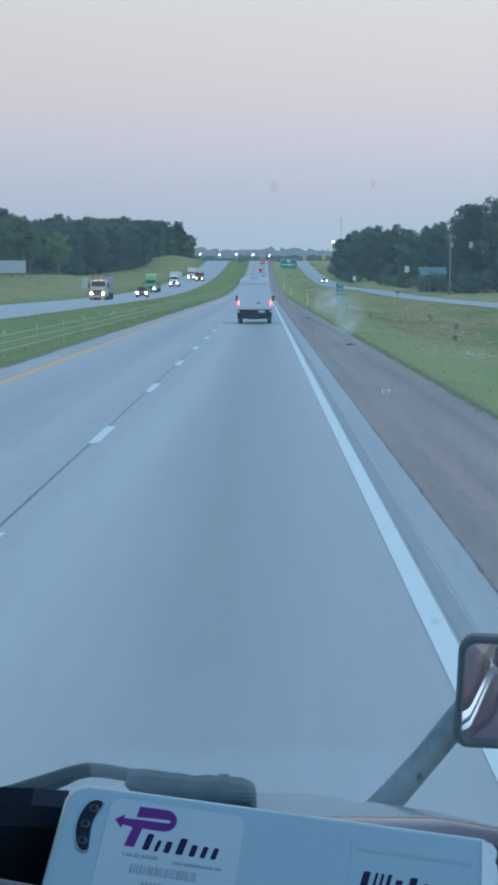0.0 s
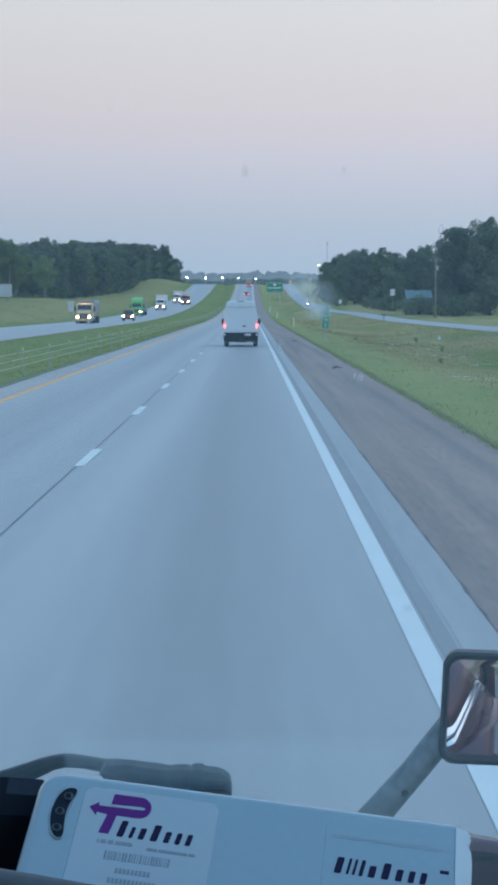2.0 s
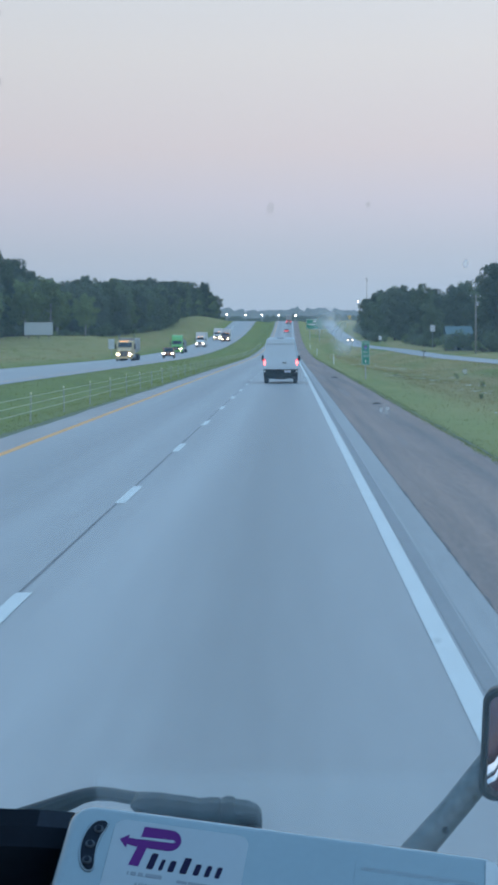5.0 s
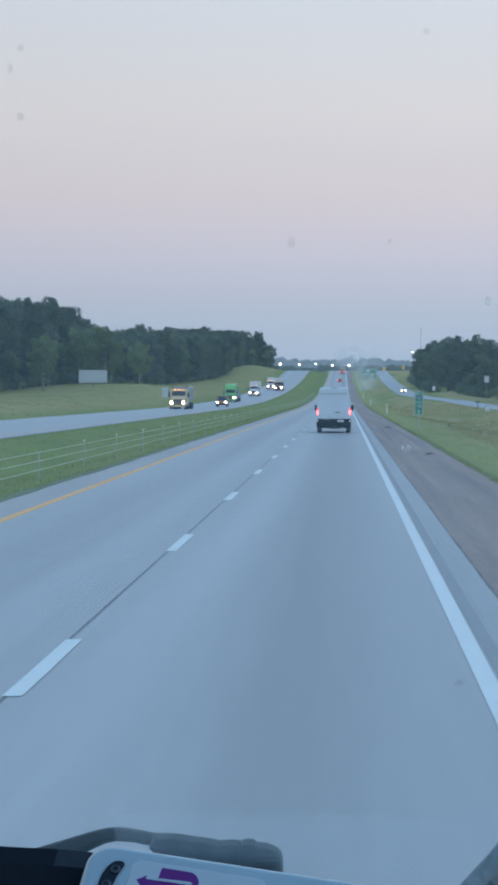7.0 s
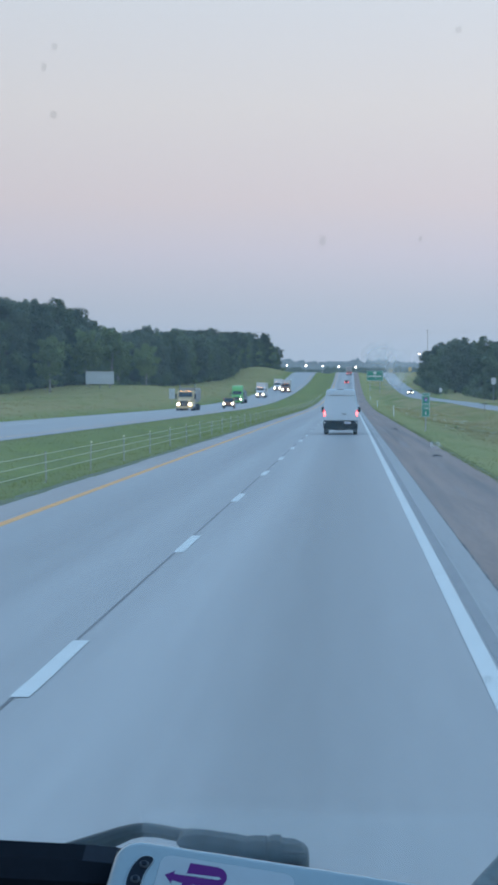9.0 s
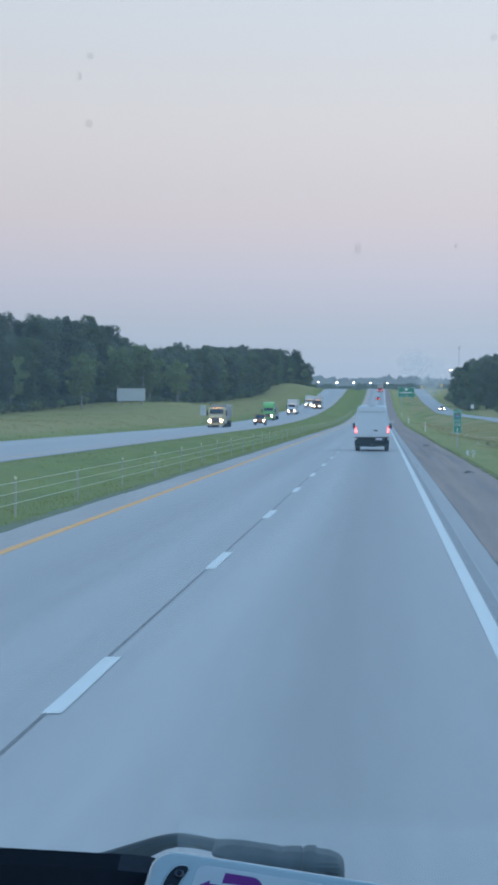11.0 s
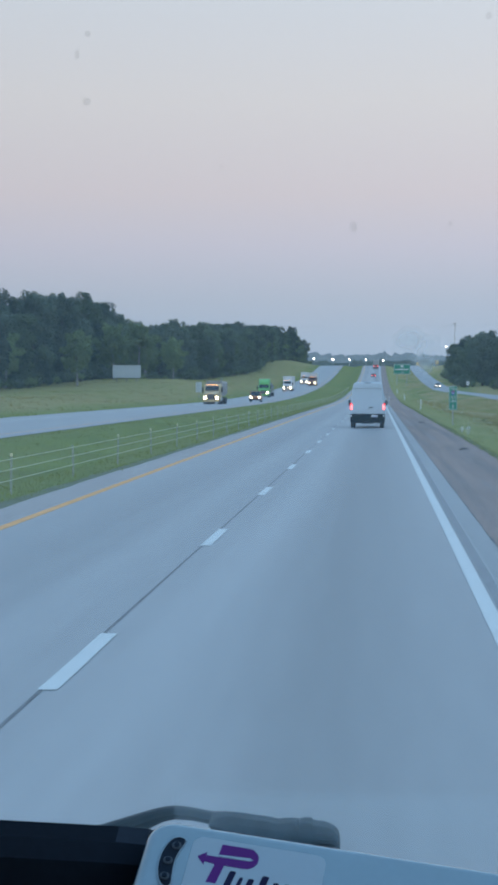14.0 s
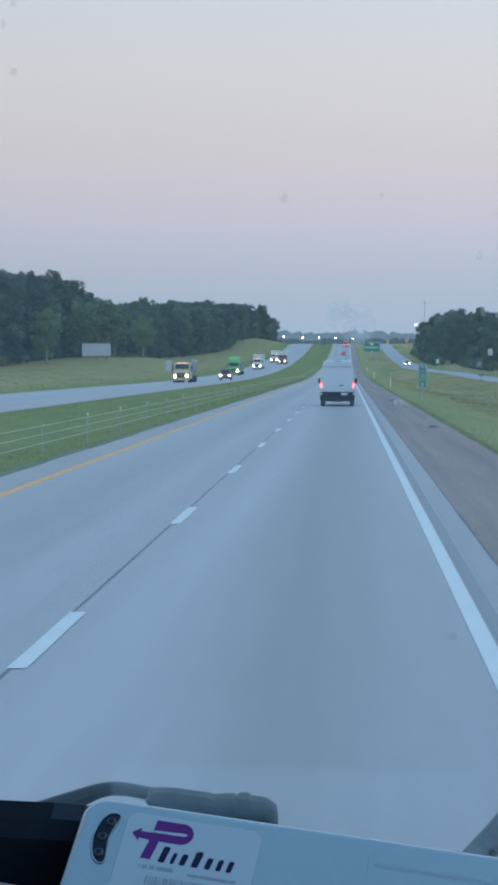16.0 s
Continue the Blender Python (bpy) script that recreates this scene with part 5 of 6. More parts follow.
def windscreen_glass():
    """Slightly dusty glass: clear, faint sheen, and a scattering film that doubles as distance haze."""
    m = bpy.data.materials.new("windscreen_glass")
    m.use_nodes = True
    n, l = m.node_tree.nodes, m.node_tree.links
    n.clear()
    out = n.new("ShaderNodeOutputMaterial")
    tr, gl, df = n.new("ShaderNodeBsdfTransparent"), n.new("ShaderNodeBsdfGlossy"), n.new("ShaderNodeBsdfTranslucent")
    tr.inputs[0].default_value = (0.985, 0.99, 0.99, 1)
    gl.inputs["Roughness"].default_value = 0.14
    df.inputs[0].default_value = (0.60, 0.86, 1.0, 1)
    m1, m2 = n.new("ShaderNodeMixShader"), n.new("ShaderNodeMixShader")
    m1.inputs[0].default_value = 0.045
    m2.inputs[0].default_value = HAZE_FILM
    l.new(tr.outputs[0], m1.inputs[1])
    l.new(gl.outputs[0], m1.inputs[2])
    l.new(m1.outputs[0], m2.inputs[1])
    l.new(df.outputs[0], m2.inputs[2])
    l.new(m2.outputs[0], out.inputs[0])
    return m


def smear_veil_material(name, color, cover, soft=True):
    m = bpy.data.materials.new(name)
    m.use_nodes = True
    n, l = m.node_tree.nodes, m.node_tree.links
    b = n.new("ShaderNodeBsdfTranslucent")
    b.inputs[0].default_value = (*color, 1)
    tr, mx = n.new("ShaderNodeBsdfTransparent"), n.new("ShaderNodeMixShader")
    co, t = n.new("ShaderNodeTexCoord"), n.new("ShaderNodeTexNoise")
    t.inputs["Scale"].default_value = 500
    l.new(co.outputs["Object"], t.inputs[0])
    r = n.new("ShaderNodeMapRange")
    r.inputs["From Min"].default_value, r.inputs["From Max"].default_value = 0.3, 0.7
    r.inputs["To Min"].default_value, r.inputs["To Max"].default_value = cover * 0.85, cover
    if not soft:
        # the reflection veil ends in a soft upper edge and fades away to one side
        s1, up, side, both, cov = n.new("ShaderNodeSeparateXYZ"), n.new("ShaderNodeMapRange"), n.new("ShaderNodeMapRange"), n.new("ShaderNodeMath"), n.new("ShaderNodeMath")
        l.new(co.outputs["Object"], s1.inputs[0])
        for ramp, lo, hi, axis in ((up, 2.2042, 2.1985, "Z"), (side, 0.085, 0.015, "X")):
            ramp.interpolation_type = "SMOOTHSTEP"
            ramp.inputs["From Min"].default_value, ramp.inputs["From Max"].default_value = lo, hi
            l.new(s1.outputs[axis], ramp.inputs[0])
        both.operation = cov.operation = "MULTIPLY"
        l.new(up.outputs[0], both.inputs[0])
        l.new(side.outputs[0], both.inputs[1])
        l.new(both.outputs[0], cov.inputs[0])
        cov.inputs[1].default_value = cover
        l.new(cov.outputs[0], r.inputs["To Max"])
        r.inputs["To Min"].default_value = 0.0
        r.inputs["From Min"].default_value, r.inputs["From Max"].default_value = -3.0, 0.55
    if soft:
        # thins out towards its rim
        s1, s2, s3 = n.new("ShaderNodeSeparateXYZ"), n.new("ShaderNodeCombineXYZ"), n.new("ShaderNodeVectorMath")
        l.new(co.outputs["Generated"], s1.inputs[0])
        l.new(s1.outputs["X"], s2.inputs["X"])
        l.new(s1.outputs["Z"], s2.inputs["Y"])
        s3.operation = "DISTANCE"
        s3.inputs[1].default_value = (0.5, 0.5, 0)
        l.new(s2.outputs[0], s3.inputs[0])
        fall = n.new("ShaderNodeMapRange")
        fall.interpolation_type = "SMOOTHSTEP"
        fall.inputs["From Min"].default_value, fall.inputs["From Max"].default_value = 0.12, 0.5
        fall.inputs["To Min"].default_value, fall.inputs["To Max"].default_value = cover, 0.0
        l.new(s3.outputs["Value"], fall.inputs[0])
        l.new(fall.outputs[0], r.inputs["To Max"])
        r.inputs["To Min"].default_value = 0.0
        r.inputs["From Min"].default_value, r.inputs["From Max"].default_value = 0.20, 0.80
        t.inputs["Scale"].default_value, t.inputs["Detail"].default_value = 130, 3.0
    l.new(t.outputs[0], r.inputs[0])
    l.new(r.outputs[0], mx.inputs[0])
    l.new(tr.outputs[0], mx.inputs[1])
    l.new(b.outputs[0], mx.inputs[2])
    l.new(mx.outputs[0], n["Material Output"].inputs[0])
    return m


# Raised past the glass's own dust to stand in for distance haze on trees.
HAZE_FILM = 0.090
GLASS_N = Vector((0, 0.94, 0.34)).normalized()
GLASS_P = Vector((0, 0.5013, 2.199))


def on_glass(x, z, out=0.0):
    """A point of the windscreen at that x and height."""
    return Vector((x, GLASS_P.y - (z - GLASS_P.z) * GLASS_N.z / GLASS_N.y, z)) + GLASS_N * out


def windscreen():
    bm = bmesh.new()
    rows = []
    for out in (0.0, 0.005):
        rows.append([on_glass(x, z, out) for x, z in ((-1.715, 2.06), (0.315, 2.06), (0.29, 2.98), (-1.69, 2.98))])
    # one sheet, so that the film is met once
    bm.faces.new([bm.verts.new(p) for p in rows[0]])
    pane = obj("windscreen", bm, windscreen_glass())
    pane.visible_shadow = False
    return tagged(pane, "dusty sloping truck windscreen with insect marks and a veil for distance haze", "windscreen", kind="structure")


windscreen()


def splat(x, z, w, h, lean, material, seed, label):
    rnd = random.Random(seed)
    ex, ez = Vector((1, 0, 0)), Vector((0, -GLASS_N.z, GLASS_N.y))
    c = on_glass(x, z, -0.0008)
    bm = bmesh.new()
    vs = []
    for i in range(22):
        a = i / 22 * math.tau
        r = rnd.uniform(0.55, 1.0)
        u, v = math.cos(a) * w * r, math.sin(a) * h * r
        u, v = u * math.cos(lean) - v * math.sin(lean), u * math.sin(lean) + v * math.cos(lean)
        vs.append(bm.verts.new(c + ex * u + ez * v))
    bm.faces.new(vs)
    ob = obj("insect_mark", bm, material)
    return tagged(ob, label, "stain", "windscreen marks")


M_SMEAR = smear_veil_material("pale_insect_smear", (0.86, 0.85, 0.81), 0.80)
M_REFLECTION = smear_veil_material("glass_base_reflection", (0.74, 0.92, 1.0), 0.092, soft=False)
M_SPECK = smear_veil_material("dark_insect_speck", (0.22, 0.22, 0.23), 0.22)
for i, (x, z, w, h, lean) in enumerate(((0.0227, 2.333, 0.0024, 0.0050, -0.2), (0.0172, 2.336, 0.0018, 0.0045, -0.8), (0.012, 2.3204, 0.0009, 0.0015, 0.3), (0.0539, 2.351, 0.0009, 0.0016, 0.2),
                                        (0.0342, 2.3124, 0.0010, 0.0024, 0.2), (0.0323, 2.3125, 0.0007, 0.0016, 0.1), (0.0546, 2.3227, 0.0008, 0.0014, 0.4))):
    splat(x, z, w * (2.6 if i < 2 else 1.3), h * (1.7 if i < 2 else 1.2), lean, M_SMEAR, 40 + i, "pale insect smear on the windscreen")
for i, (x, z, w, h) in enumerate(((0.0028, 2.3655, 0.0009, 0.0016), (-0.0643, 2.413, 0.0008, 0.0010), (-0.0675, 2.408, 0.0006, 0.0014), (-0.0656, 2.397, 0.0009, 0.0011), (0.0366, 2.4158, 0.0009, 0.0009),
                                  (-0.0313, 2.3807, 0.0005, 0.0006), (-0.0804, 2.2225, 0.0004, 0.0004), (0.028, 2.3661, 0.0005, 0.0008), (0.0494, 2.2447, 0.0013, 0.0012))):
    splat(x, z, w * 1.8, h * 1.7, -0.3, M_SPECK, 60 + i, "small dark insect speck on the windscreen")



def glass_reflection_veil():
    """A pale veil along the glass foot, put in for the dash's reflection."""
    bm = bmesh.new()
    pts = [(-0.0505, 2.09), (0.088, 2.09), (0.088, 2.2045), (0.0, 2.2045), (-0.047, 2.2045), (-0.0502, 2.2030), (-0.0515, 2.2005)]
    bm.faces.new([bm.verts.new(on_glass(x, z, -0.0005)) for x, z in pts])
    ob = obj("windscreen_reflection_veil", bm, M_REFLECTION)
    return tagged(ob, "pale veil along the foot of the windscreen, put in for the dash reflection", "film", kind="structure")


glass_reflection_veil()

# ---- toll transponder that leans on the dash against the glass
U = Vector((0.99068566, -0.05905403, -0.12269692))
V = Vector((0.11446736, 0.84919805, 0.51551905))
N = U.cross(V).normalized()
DEV = Matrix(((U.x, V.x, N.x, -0.05702), (U.y, V.y, N.y, 0.49141), (U.z, V.z, N.z, 2.19549), (0, 0, 0, 1)))


def mm_plate(x0, x1, y0, y1, r, z0, z1, b=0.1, n=4, shear=0.0):
    bm = slab(x0 / 1000, x1 / 1000, y0 / 1000, y1 / 1000, r / 1000, z0 / 1000, z1 / 1000, b / 1000, n)
    for v in bm.verts:
        v.co.x += shear * (v.co.y - y0 / 1000)
    return bm


def mm_shape(pts, z0, z1):
    return loft(bmesh.new(), [[(x / 1000, y / 1000, z / 1000) for x, y in pts] for z in (z0, z1)])


def case_shell():
    """A flat case with rolled edges, rounder at one end than at the other."""
    def outline(k):
        pts = []
        for cx, cy, rad, a0 in ((121.6, -1.4, 3.4, 0), (8, -6.8, 8, 90), (8, -78, 8, 180), (119.6, -81, 5.0, 270)):
            rr = max(rad - k, 0.3)
            ox, oy = (cx + rad - rr - k if cx > 60 else cx - rad + rr + k), (cy + rad - rr - k if cy > -40 else cy - rad + rr + k)
            for i in range(9):
                a = radians(a0 + i * 90 / 8)
                pts.append((ox + rr * math.cos(a), oy + rr * math.sin(a)))
        return pts
    rings = [[(x / 1000, y / 1000, -0.020) for x, y in outline(0)]]
    b = 3.2
    for i in range(7):
        a = i / 6 * math.pi / 2
        rings.append([(x / 1000, y / 1000, -b / 1000 * (1 - math.sin(a))) for x, y in outline(b * (1 - math.cos(a)))])
    rings.append([(x / 1000, y / 1000, 0.0) for x, y in outline(b + 0.5)])
    return loft(bmesh.new(), rings)


def crescent(grow):
    """Outline of the curved slot: full above, tapering below."""
    outer, inner = [], []
    for i in range(23):
        f = (1 - math.cos(math.pi * i / 22)) / 2
        a = radians(142 + 76 * f)
        o = Vector((18.4 + 12.4 * math.cos(a) - grow * 0.9, -15.4 + 15.6 * math.sin(a) + grow * (0.5 - f) * 2))
        q = Vector((10.2 + 2.0 * (1 - 2 * f) ** 2 * (1.25 if f < 0.5 else 0.55) + grow * 0.8, -6.4 - 18.0 * f + grow * (0.5 - f) * 2))
        # both ends are rounded off
        k = 0.5 * (1 - (1 - abs(1 - 2 * f) ** 9) ** 0.5) * 0.94
        outer.append(tuple(o.lerp(q, k)))
        inner.append(tuple(q.lerp(o, k)))
    return outer + inner[::-1]


def transponder():
    root = empty("toll_transponder", DEV)
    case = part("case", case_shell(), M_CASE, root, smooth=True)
    tip = [(121.9, -0.9), (124.6, -1.3), (126.0, -3.2), (126.2, -5.4), (125.5, -7.2), (126.3, -9.6), (126.6, -13.0), (126.4, -30), (126.4, -84), (121.9, -84)]
    part("end_cap", mm_shape(tip, -18, 0.3), M_CAP_WHITE, case, "paler end cap")
    # curved connector slot with three contacts
    arc = crescent(0.0)
    # flat darker ring in place of the shadow in the groove
    rim = crescent(0.5)
    part("slot_groove_shade", mm_shape(rim, -1, 0.35), M_FAINT, case, "darker ring put in for the shaded groove round the slot")
    slot = part("slot", mm_shape(arc, -0.5, 0.5), M_SLOT, root, "dark curved connector slot")
    for x, y in ((9.7, -9.6), (8.4, -15.6), (8.7, -21.6)):
        c = cyl(x / 1000, y / 1000, 0.0004, 0.00145, 0.0006, n=14, bevel=0.0002)
        part("contact", c, M_CONTACT, slot)
        part("pin", cyl(x / 1000, y / 1000, 0.0009, 0.0008, 0.0004, n=10), M_SLOT, slot)
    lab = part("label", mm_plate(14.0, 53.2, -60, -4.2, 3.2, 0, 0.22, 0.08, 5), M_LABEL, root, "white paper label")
    z0, z1 = 0.2, 0.30
    part("emblem", mm_shape([(16.3, -11.9), (18.9, -9.7), (18.8, -11.0), (29.6, -10.9), (29.6, -13.9), (24.6, -13.9), (23.4, -20.9), (20.5, -20.9), (21.8, -13.9), (18.7, -13.4), (18.7, -14.8)], z0, z1), M_PURPLE, lab, "purple arrow emblem")
    bowl = [(22.6, -6.0), (30.6, -6.0)] + [(30.6 + 3.4 * math.sin(a), -9.95 + 3.95 * math.cos(a)) for a in [k / 10 * math.pi for k in range(1, 10)]] + [(30.6, -13.9), (29.4, -13.9), (29.4, -10.2), (22.3, -10.2)]
    part("emblem", mm_shape(bowl, z0, z1 + 0.01), M_PURPLE, lab, "purple rounded emblem")
    part("emblem_line", mm_shape([(22.6, -10.1), (31.6, -9.7), (32.4, -10.2), (31.5, -10.8), (22.4, -10.8)], z0, z1 + 0.05), M_LABEL, lab, "white emblem line")
    # wordmarks shown as plain dark bars
    x = 25.0
    for tall, w in ((1, 3.2), (0, 1.9), (0, 2.9), (1, 3.4), (0, 2.8), (0, 2.5), (0, 2.5)):
        top = -15.4 if tall else -17.2
        part("bar", mm_plate(x + w * 0.2, x + w * 0.8, -21.4, top, 0.5, z0, z1, 0.03, 3, 0.16), M_NAVY, lab)
        x += w + 0.5
    x = 20.7
    for w in (0.5, 1.6, 1.6, 4.8):
        part("bar", mm_plate(x, x + w, -24.4, -23.1, 0.2, z0, z1, 0.02, 2), M_GREYINK, lab)
        x += w + 0.5
    x = 35.0
    for w in (3.0, 8.2, 2.0):
        part("bar", mm_plate(x, x + w, -25.0, -24.0, 0.2, z0, z1, 0.02, 2), M_GREYINK, lab)
        x += w + 0.3
    rnd = random.Random(9)
    x = 23.6
    while x < 41.6:
        w = rnd.choice((0.22, 0.3, 0.45, 0.6))
        part("code_bar", mm_plate(x, x + w, -30.0, -26.9, 0.05, z0, z1, 0.01, 1), M_GREYINK, lab)
        x += w + rnd.choice((0.2, 0.3, 0.45))
    for a, b, y in ((27.5, 36.6, -33.4), (26.0, 38.5, -37.0)):
        x = a
        while x < b:
            part("bar", mm_plate(x, x + 0.85, y - 0.9, y + 0.9, 0.2, z0, z1, 0.02, 2), M_GREYINK, lab)
            x += 1.12
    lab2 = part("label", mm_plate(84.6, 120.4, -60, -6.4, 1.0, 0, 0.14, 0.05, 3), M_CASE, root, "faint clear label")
    part("bar", mm_plate(86.4, 119.4, -10.8, -9.3, 0.3, 0.12, 0.18, 0.02, 2), M_FAINT, lab2)
    x = 87.1
    for tall, w in ((1, 3.4), (1, 1.3), (1, 1.3), (1, 1.9), (0, 3.2), (1, 3.6), (0, 3.2), (0, 2.9), (0, 2.9)):
        part("bar", mm_plate(x + w * 0.2, x + w * 0.8, -23.4, -17.6 if tall else -19.2, 0.4, 0.12, 0.24, 0.03, 3, 0.16), M_NAVY, lab2)
        x += w + 0.42
    part("bar", mm_plate(117.6, 120.2, -18.6, -17.4, 0.2, 0.12, 0.24, 0.02, 2), M_NAVY, lab2)
    part("mount", mm_plate(-2, 26, -22, 1.5, 4, -24, -19, 1, 4), M_LABEL, root, "pale mounting pad behind the case")
    return tagged(root, "white plastic toll transponder with a purple printed label on the dash", "transponder")


transponder()


def dashboard():
    root = empty("dashboard", Matrix.Translation((-0.7, 0.4, 2.0)))
    inv = root.matrix_world.inverted()

    def prof(x, dz):
        return [(x, 0.50, 1.70), (x, 0.522, 2.06), (x, 0.512, 2.175 + dz), (x, 0.507, 2.189 + dz), (x, 0.500, 2.1912 + dz), (x, 0.492, 2.1885 + dz), (x, 0.489, 2.183 + dz), (x, 0.487, 2.06), (x, 0.40, 1.70)]
    hood = loft(bmesh.new(), [prof(x, dz) for x, dz in ((-1.715, -0.01), (-0.9, 0.0), (-0.30, 0.003), (-0.12, 0.0012), (-0.068, -0.0005), (-0.0585, -0.0012))])
    # upper faces take the vinyl darkened against the skylight
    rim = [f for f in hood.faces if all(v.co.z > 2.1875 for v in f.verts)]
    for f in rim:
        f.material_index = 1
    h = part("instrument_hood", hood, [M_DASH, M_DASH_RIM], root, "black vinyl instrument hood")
    h.matrix_parent_inverse = inv
    s = part("shelf", B(-1.715, 0.315, 0.05, 0.52, 2.02, 2.10, bevel=0.02), M_DASH, root)
    s.matrix_parent_inverse = inv
    bm = bmesh.new()
    tube(bm, [(-0.34, 0.452, 2.198), (-0.16, 0.444, 2.1875), (-0.07, 0.440, 2.1765), (-0.03, 0.437, 2.1705), (0.02, 0.434, 2.165), (0.10, 0.43, 2.157)], [0.0075, 0.0075, 0.0072, 0.007, 0.007, 0.006], 12)
    lip = part("trim_roll", bm, M_TRIM, root, "grey padded trim roll", smooth=True)
    lip.matrix_parent_inverse = inv
    return tagged(root, "black vinyl truck dashboard below the windscreen", "dashboard")


dashboard()


def wiper():
    root = empty("windscreen_wiper", Matrix.Translation((-0.0407, 0.527, 2.186)))
    inv = root.matrix_world.inverted()

    def strip(rows, d0, d1):
        rings = []
        for x, zt, zb in rows:
            m, k = (zt + zb) / 2, (zt - zb)
            rings.append([(x, d0, zb), (x, d0 - .001, m), (x, d0, zt - k * .2), (x, d0 + .001, zt - k * .04), (x, (d0 + d1) / 2, zt), (x, d1, zt - k * .15), (x, d1, zb)])
        return loft(bmesh.new(), rings)
    arm = part("arm", strip([(-0.30, 2.128, 2.116), (-0.14, 2.1685, 2.158), (-0.0800, 2.1835, 2.176), (-0.0615, 2.1894, 2.1842), (-0.0575, 2.1903, 2.1862), (-0.0540, 2.1906, 2.1870), (-0.0490, 2.1900, 2.1868), (-0.036, 2.1878, 2.1845)], 0.524, 0.530), M_ARM, root, "black steel wiper arm")
    arm.matrix_parent_inverse = inv
    con = part("blade_joint", strip([(-0.0418, 2.1896, 2.1890), (-0.0402, 2.1912, 2.1872), (-0.0375, 2.1918, 2.1850), (-0.034, 2.1921, 2.180), (-0.027, 2.1912, 2.179), (-0.0232, 2.1908, 2.178), (-0.0205, 2.1901, 2.178), (-0.0185, 2.1906, 2.178), (-0.0149, 2.1905, 2.178), (-0.0143, 2.1896, 2.178)], 0.509, 0.521), M_TAPE, root, "grey rubber blade joint")
    con.matrix_parent_inverse = inv
    cap = part("blade_cap", strip([(-0.0142, 2.1902, 2.178), (-0.0128, 2.1909, 2.178), (-0.0104, 2.1908, 2.178), (-0.0099, 2.1900, 2.178), (-0.0062, 2.1897, 2.178), (-0.0035, 2.1885, 2.178), (-0.0022, 2.1868, 2.178), (-0.0017, 2.184, 2.178)], 0.509, 0.521), M_TAPE, root, "grey ribbed blade cap")
    cap.matrix_parent_inverse = inv
    for k in range(5):
        r = part("rib", B(-0.0095, -0.0030, 0.5078, 0.509, 2.1812 + k * 0.0014, 2.1817 + k * 0.0014), M_ARM, cap)
        r.matrix_parent_inverse = Matrix.Identity(4)
    return tagged(root, "worn grey and black windscreen wiper resting on the glass", "wiper")


wiper()


def hood_mirror():
    n = Vector((-0.052, -0.995, -0.135)).normalized()
    r = Vector((1, 0, 0)) - n * n.x
    r.normalize()
    r = Matrix.Rotation(radians(-1.5), 3, n) @ r
    u = n.cross(r)
    m = Matrix(((r.x, u.x, n.x, 0.403), (r.y, u.y, n.y, 2.60), (r.z, u.z, n.z, 1.716), (0, 0, 0, 1)))
    root = empty("hood_mirror", m)
    rings = []
    for z, k in ((-0.075, 0.06), (-0.06, 0.03), (-0.02, 0.006), (0.012, 0.0), (0.019, 0.003), (0.019, 0.0095), (0.006, 0.0115)):
        rings.append([(a * (1.012 - 0.05 * (b / 0.091) ** 2), b, z) for a, b in round_rect(-0.108 + k, 0.108 - k, -0.091 + k, 0.091 - k, max(0.022 - k * .3, .005), 8)])
    housing = loft(bmesh.new(), rings)
    hs = part("housing", housing, M_HOUSING, root, "black plastic mirror housing", smooth=False)
    bm = bmesh.new()
    R = 0.55
    rows = []
    for s in (1.0, 0.85, 0.7, 0.5, 0.3, 0.12):
        rows.append([(a * s, b * s, 0.0105 + math.sqrt(R * R - (a * a + b * b) * s * s) - R + 0.012) for a, b in round_rect(-0.097, 0.097, -0.080, 0.080, 0.013, 6)])
    rr = [[bm.verts.new(p) for p in row] for row in rows]
    k = len(rr[0])
    for a, b in zip(rr, rr[1:]):
        for i in range(k):
            bm.faces.new((a[i], a[(i + 1) % k], b[(i + 1) % k], b[i]))
    bm.faces.new(rr[-1])
    part("mirror_glass", bm, M_MIRROR, hs, "convex mirror glass", smooth=True)
    inv = root.matrix_world.inverted()
    bm = bmesh.new()
    tube(bm, [(0.150, 2.56, 1.512), (0.205, 2.575, 1.566), (0.255, 2.60, 1.615), (0.300, 2.63, 1.660), (0.345, 2.66, 1.70)], [0.0235, 0.0225, 0.0215, 0.022, 0.025], 12)
    arm = part("arm", bm, M_SCUFF, root, "grey scuffed mirror arm", smooth=True)
    arm.matrix_parent_inverse = inv
    bt = part("bolt", cyl(0.240, 2.562, 1.592, 0.005, 0.022, axis="y", n=10, bevel=0.002), M_ARM, root)
    bt.matrix_parent_inverse = inv
    return tagged(root, "black hood mirror on an angled arm", "mirror")


hood_mirror()


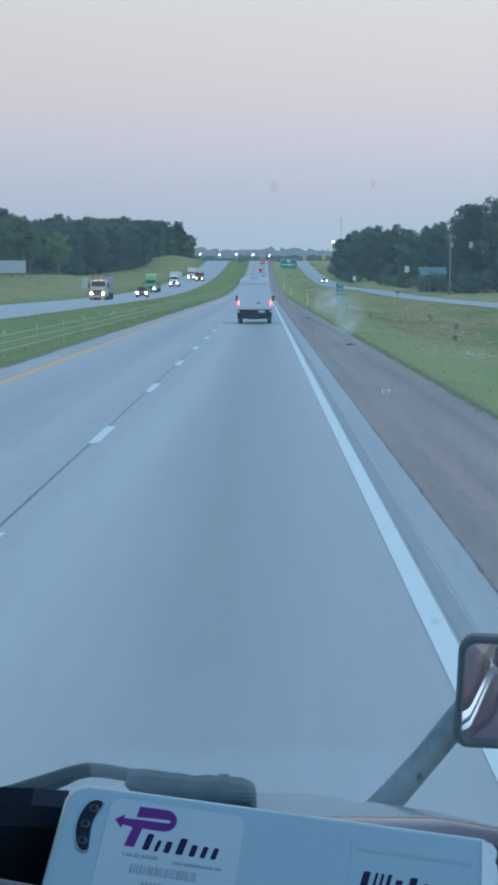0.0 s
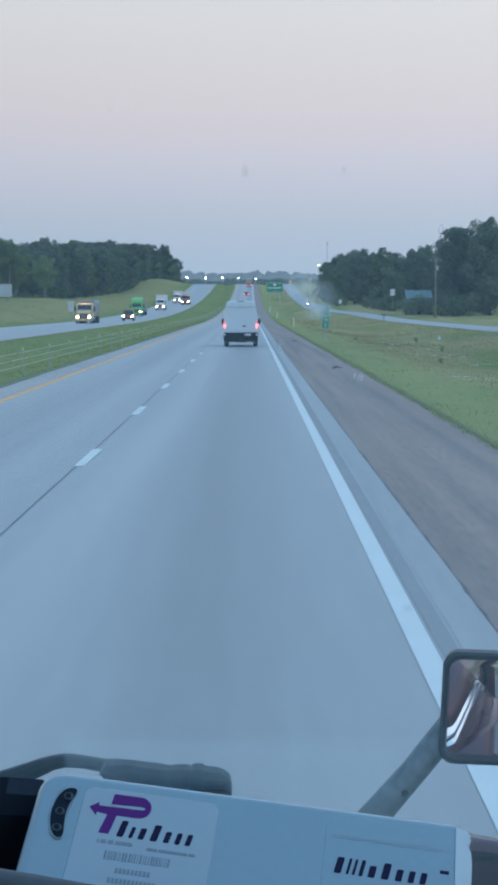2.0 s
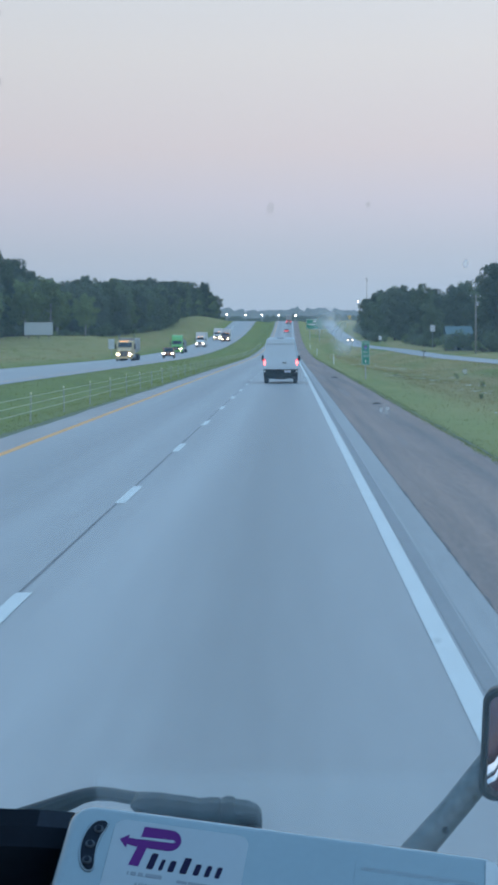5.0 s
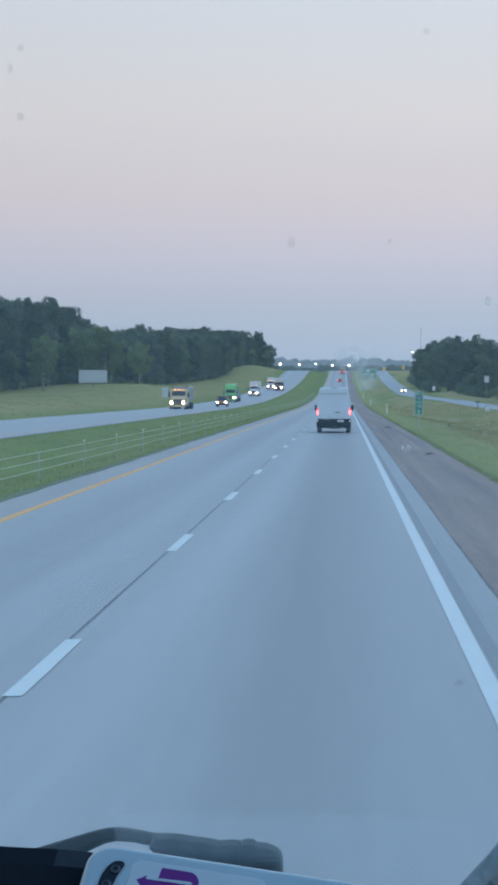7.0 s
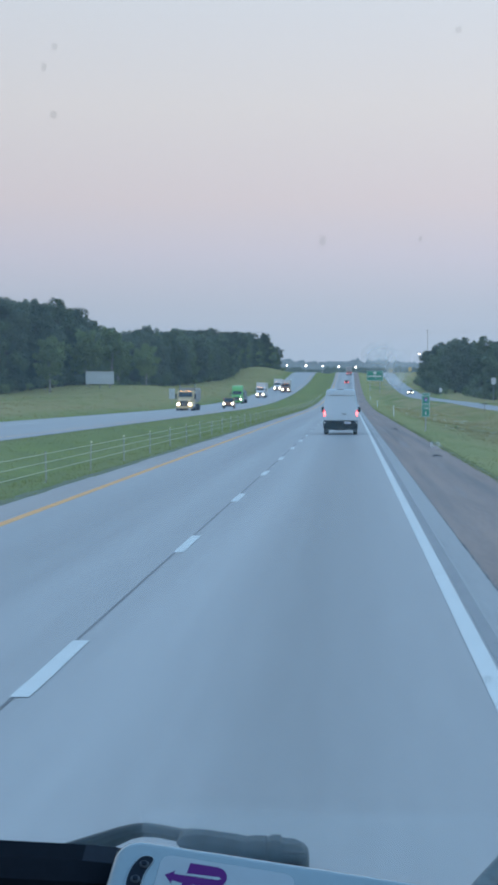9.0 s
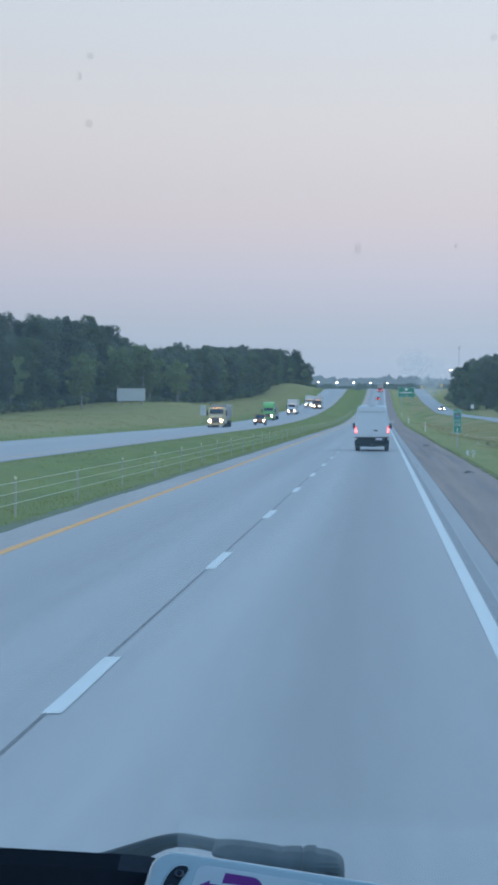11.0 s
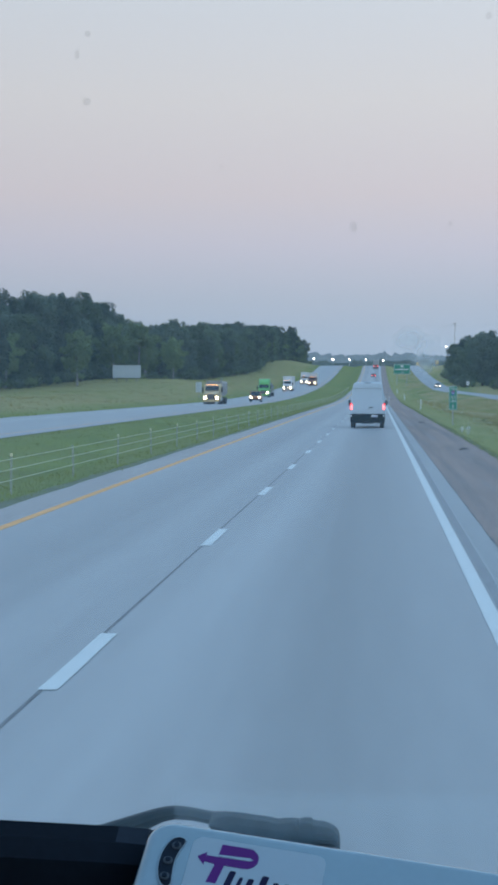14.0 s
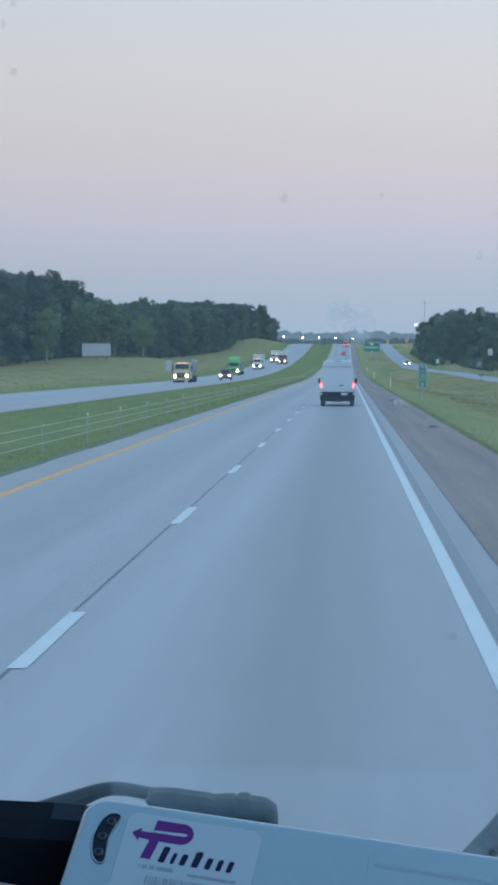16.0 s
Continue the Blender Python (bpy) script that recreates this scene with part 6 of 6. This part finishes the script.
def truck_body():
    root = empty("truck", Matrix.Translation((-0.7, 1.0, 0.0)))
    inv = root.matrix_world.inverted()

    def put(name, bm, material, label="", parent=None, smooth=False):
        o = part(name, bm, material, parent or root, label, smooth)
        if parent is None:
            o.matrix_parent_inverse = inv
        return o
    PROFILE = ((1.0, 0.75), (1.0, 0.20), (0.996, 0.13), (0.985, 0.085), (0.965, 0.05), (0.935, 0.022), (0.895, 0.004), (0.84, -0.004), (0.5, -0.006), (0.0, -0.008))

    def shell(rows, sink=0.0):
        """A stretch of the bonnet skin between cross-sections (y, height, half width)."""
        rings = []
        for y, z, hw in rows:
            flank = max(hw, 0.92 + (2.62 - y) * 0.048) if y < 2.7 else hw  # straight sides below the rounded shoulder
            half = [((flank if d >= 0.2 else hw) * a - sink, z - d - sink) for a, d in PROFILE]
            rings.append([(-0.7 + x, y, h) for x, h in half] + [(-0.7 - x, y, h) for x, h in half[-2::-1]])
        return loft(bmesh.new(), rings)
    put("hood", shell([(0.95, 2.023, 0.995), (1.20, 1.958, 0.97), (1.46, 1.888, 0.945), (2.0, 1.722, 0.93), (2.62, 1.545, 0.92), (2.82, 1.485, 0.86), (2.9, 1.33, 0.80)]), M_MAROON, "glossy dark maroon hood", smooth=True)
    # assumed band and cowl, added for the dark strip behind the hood
    put("hood_dark_band", shell([(0.80, 2.062, 1.01), (0.875, 2.044, 1.003), (0.95, 2.023, 0.995)], 0.004), M_HOOD_BAND, "black band behind the hood", smooth=True)
    put("cowl_top", shell([(0.62, 2.090, 1.02), (0.71, 2.078, 1.016), (0.80, 2.062, 1.01)]), M_COWL, "dull dark maroon cowl in front of the windscreen", smooth=True)
    for s in (-1, 1):
        fr = []
        for y, z in ((0.95, 0.90), (1.08, 1.06), (1.25, 1.21), (1.45, 1.30), (1.7, 1.345), (2.0, 1.35), (2.3, 1.33), (2.55, 1.28), (2.75, 1.15), (2.85, 0.9)):
            xm = -0.7
            fr.append([(xm + s * 0.91, y, 0.6), (xm + s * 0.91, y, z - .03), (xm + s * 0.93, y, z), (xm + s * 0.97, y, z + .006), (xm + s * 1.02, y, z + .004),
                       (xm + s * 1.06, y, z - .010), (xm + s * 1.08, y, z - .035), (xm + s * 1.088, y, z - .09), (xm + s * 1.09, y, 0.6)])
        put("fender", loft(bmesh.new(), fr), M_MAROON, "maroon front fender", smooth=True)
        xd = 0.35 if s > 0 else -1.75
        put("door", B(xd - 0.03, xd + 0.03, -0.75, 0.62, 0.85, 2.02, bevel=0.012), M_MAROON, "maroon cab door")
        put("door_handle", B(xd + s * .03, xd + s * .06, -0.65, -0.5, 1.5, 1.55, bevel=0.006), M_CHROME, "chrome door handle")
        put("window_rail", B(xd - 0.03, xd + 0.03, -0.75, 0.30, 2.80, 2.98, bevel=0.012), M_MAROON)
        put("pillar", B(xd - 0.03, xd + 0.03, -0.83, -0.74, 0.85, 2.98, bevel=0.012), M_MAROON)
        put("sleeper_side", B(xd - 0.03, xd + 0.03, -2.7, -0.83, 0.85, 2.98, bevel=0.02), M_MAROON)
        for z in (1.535, 1.572):
            put("chrome_strip", B(xd + s * .031, xd + s * .040, -2.7, 0.55, z, z + 0.011, bevel=0.003), M_CHROME, "chrome trim strip")
        put("fuel_tank", cyl(xd - s * .32, -2.3, 0.72, 0.32, 1.9, axis="y", n=22, bevel=0.05), M_CHROME, "polished fuel tank")
        put("step", B(xd - .16, xd + .05, -0.4, 0.5, 0.42, 0.5, bevel=0.01), M_STEEL)
        w = wheel(root, xd - .30 if s > 0 else xd, 1.9, 0.52, 0.52, 0.3)
        w.matrix_parent_inverse = inv
        for yy in (-4.0, -5.3):
            w = wheel(root, xd - .60 if s > 0 else xd + .04, yy, 0.52, 0.52, 0.56)
            w.matrix_parent_inverse = inv
    for z in (1.535, 1.572):
        strip = [[(x - 0.008, y, z + h), (x + 0.005, y, z + h + 0.001), (x + 0.005, y, z + h + 0.008), (x - 0.008, y, z + h + 0.009)]
                 for y, x, h in ((0.63, 0.3155, 0.0), (1.46, 0.2757, 0.0), (2.0, 0.2498, -0.012), (2.46, 0.226, -0.045))]
        put("chrome_strip", loft(bmesh.new(), strip), M_CHROME, "chrome trim strip")
    for xa, xb in ((0.16, 0.375), (-1.775, -1.56)):
        put("cowl", B(xa, xb, 0.575, 0.63, 0.85, 2.055, bevel=0.012), M_MAROON, "maroon cowl panel")
    put("roof", B(-1.79, 0.39, -2.7, 0.22, 2.985, 3.05, bevel=0.02), M_MAROON)
    put("roof_lining", B(-1.715, 0.315, -2.6, 0.20, 2.93, 2.975, bevel=0.01), M_LINING)
    put("back_wall", B(-1.715, 0.315, -2.7, -2.62, 0.85, 2.92), M_LINING)
    put("floor", B(-1.715, 0.315, -2.6, 0.55, 0.85, 0.93), M_LINING)
    put("firewall", B(-1.715, 0.315, 0.56, 0.61, 0.85, 2.02), M_LINING)
    put("chassis", B(-1.1, -0.3, -7.5, 2.6, 0.55, 0.80, bevel=0.02), M_BLACK)
    put("bumper", slab(-1.86, 0.46, 2.86, 3.10, 0.12, 0.35, 0.75, 0.05, n=5), M_CHROME)
    for xs in (-1.78, 0.38):
        put("exhaust_stack", cyl(xs, -2.85, 0.9, 0.075, 2.9, n=16, bevel=0.02), M_CHROME, "chrome exhaust stack")
    return tagged(root, "glossy maroon semi truck tractor seen from its cab", "truck")


truck_body()


def own_trailer():
    root = empty("semi_trailer", Matrix.Translation((-0.7, -3.6, 0)))
    bx = part("trailer_box", B(-1.27, 1.27, -15, 0, 1.15, 4.05, bevel=0.04), M_WTRUCK, root, "white trailer side")
    part("side_rail", B(1.27, 1.30, -14.9, -0.1, 1.15, 1.3, bevel=0.008), M_STEEL, bx)
    for yy in (-12.6, -13.9):
        for s in (-1, 1):
            wheel(root, s * 0.95 - 0.28, yy, 0.52, 0.52, 0.56)
    return tagged(root, "white box trailer coupled behind the maroon truck", "trailer")


own_trailer()
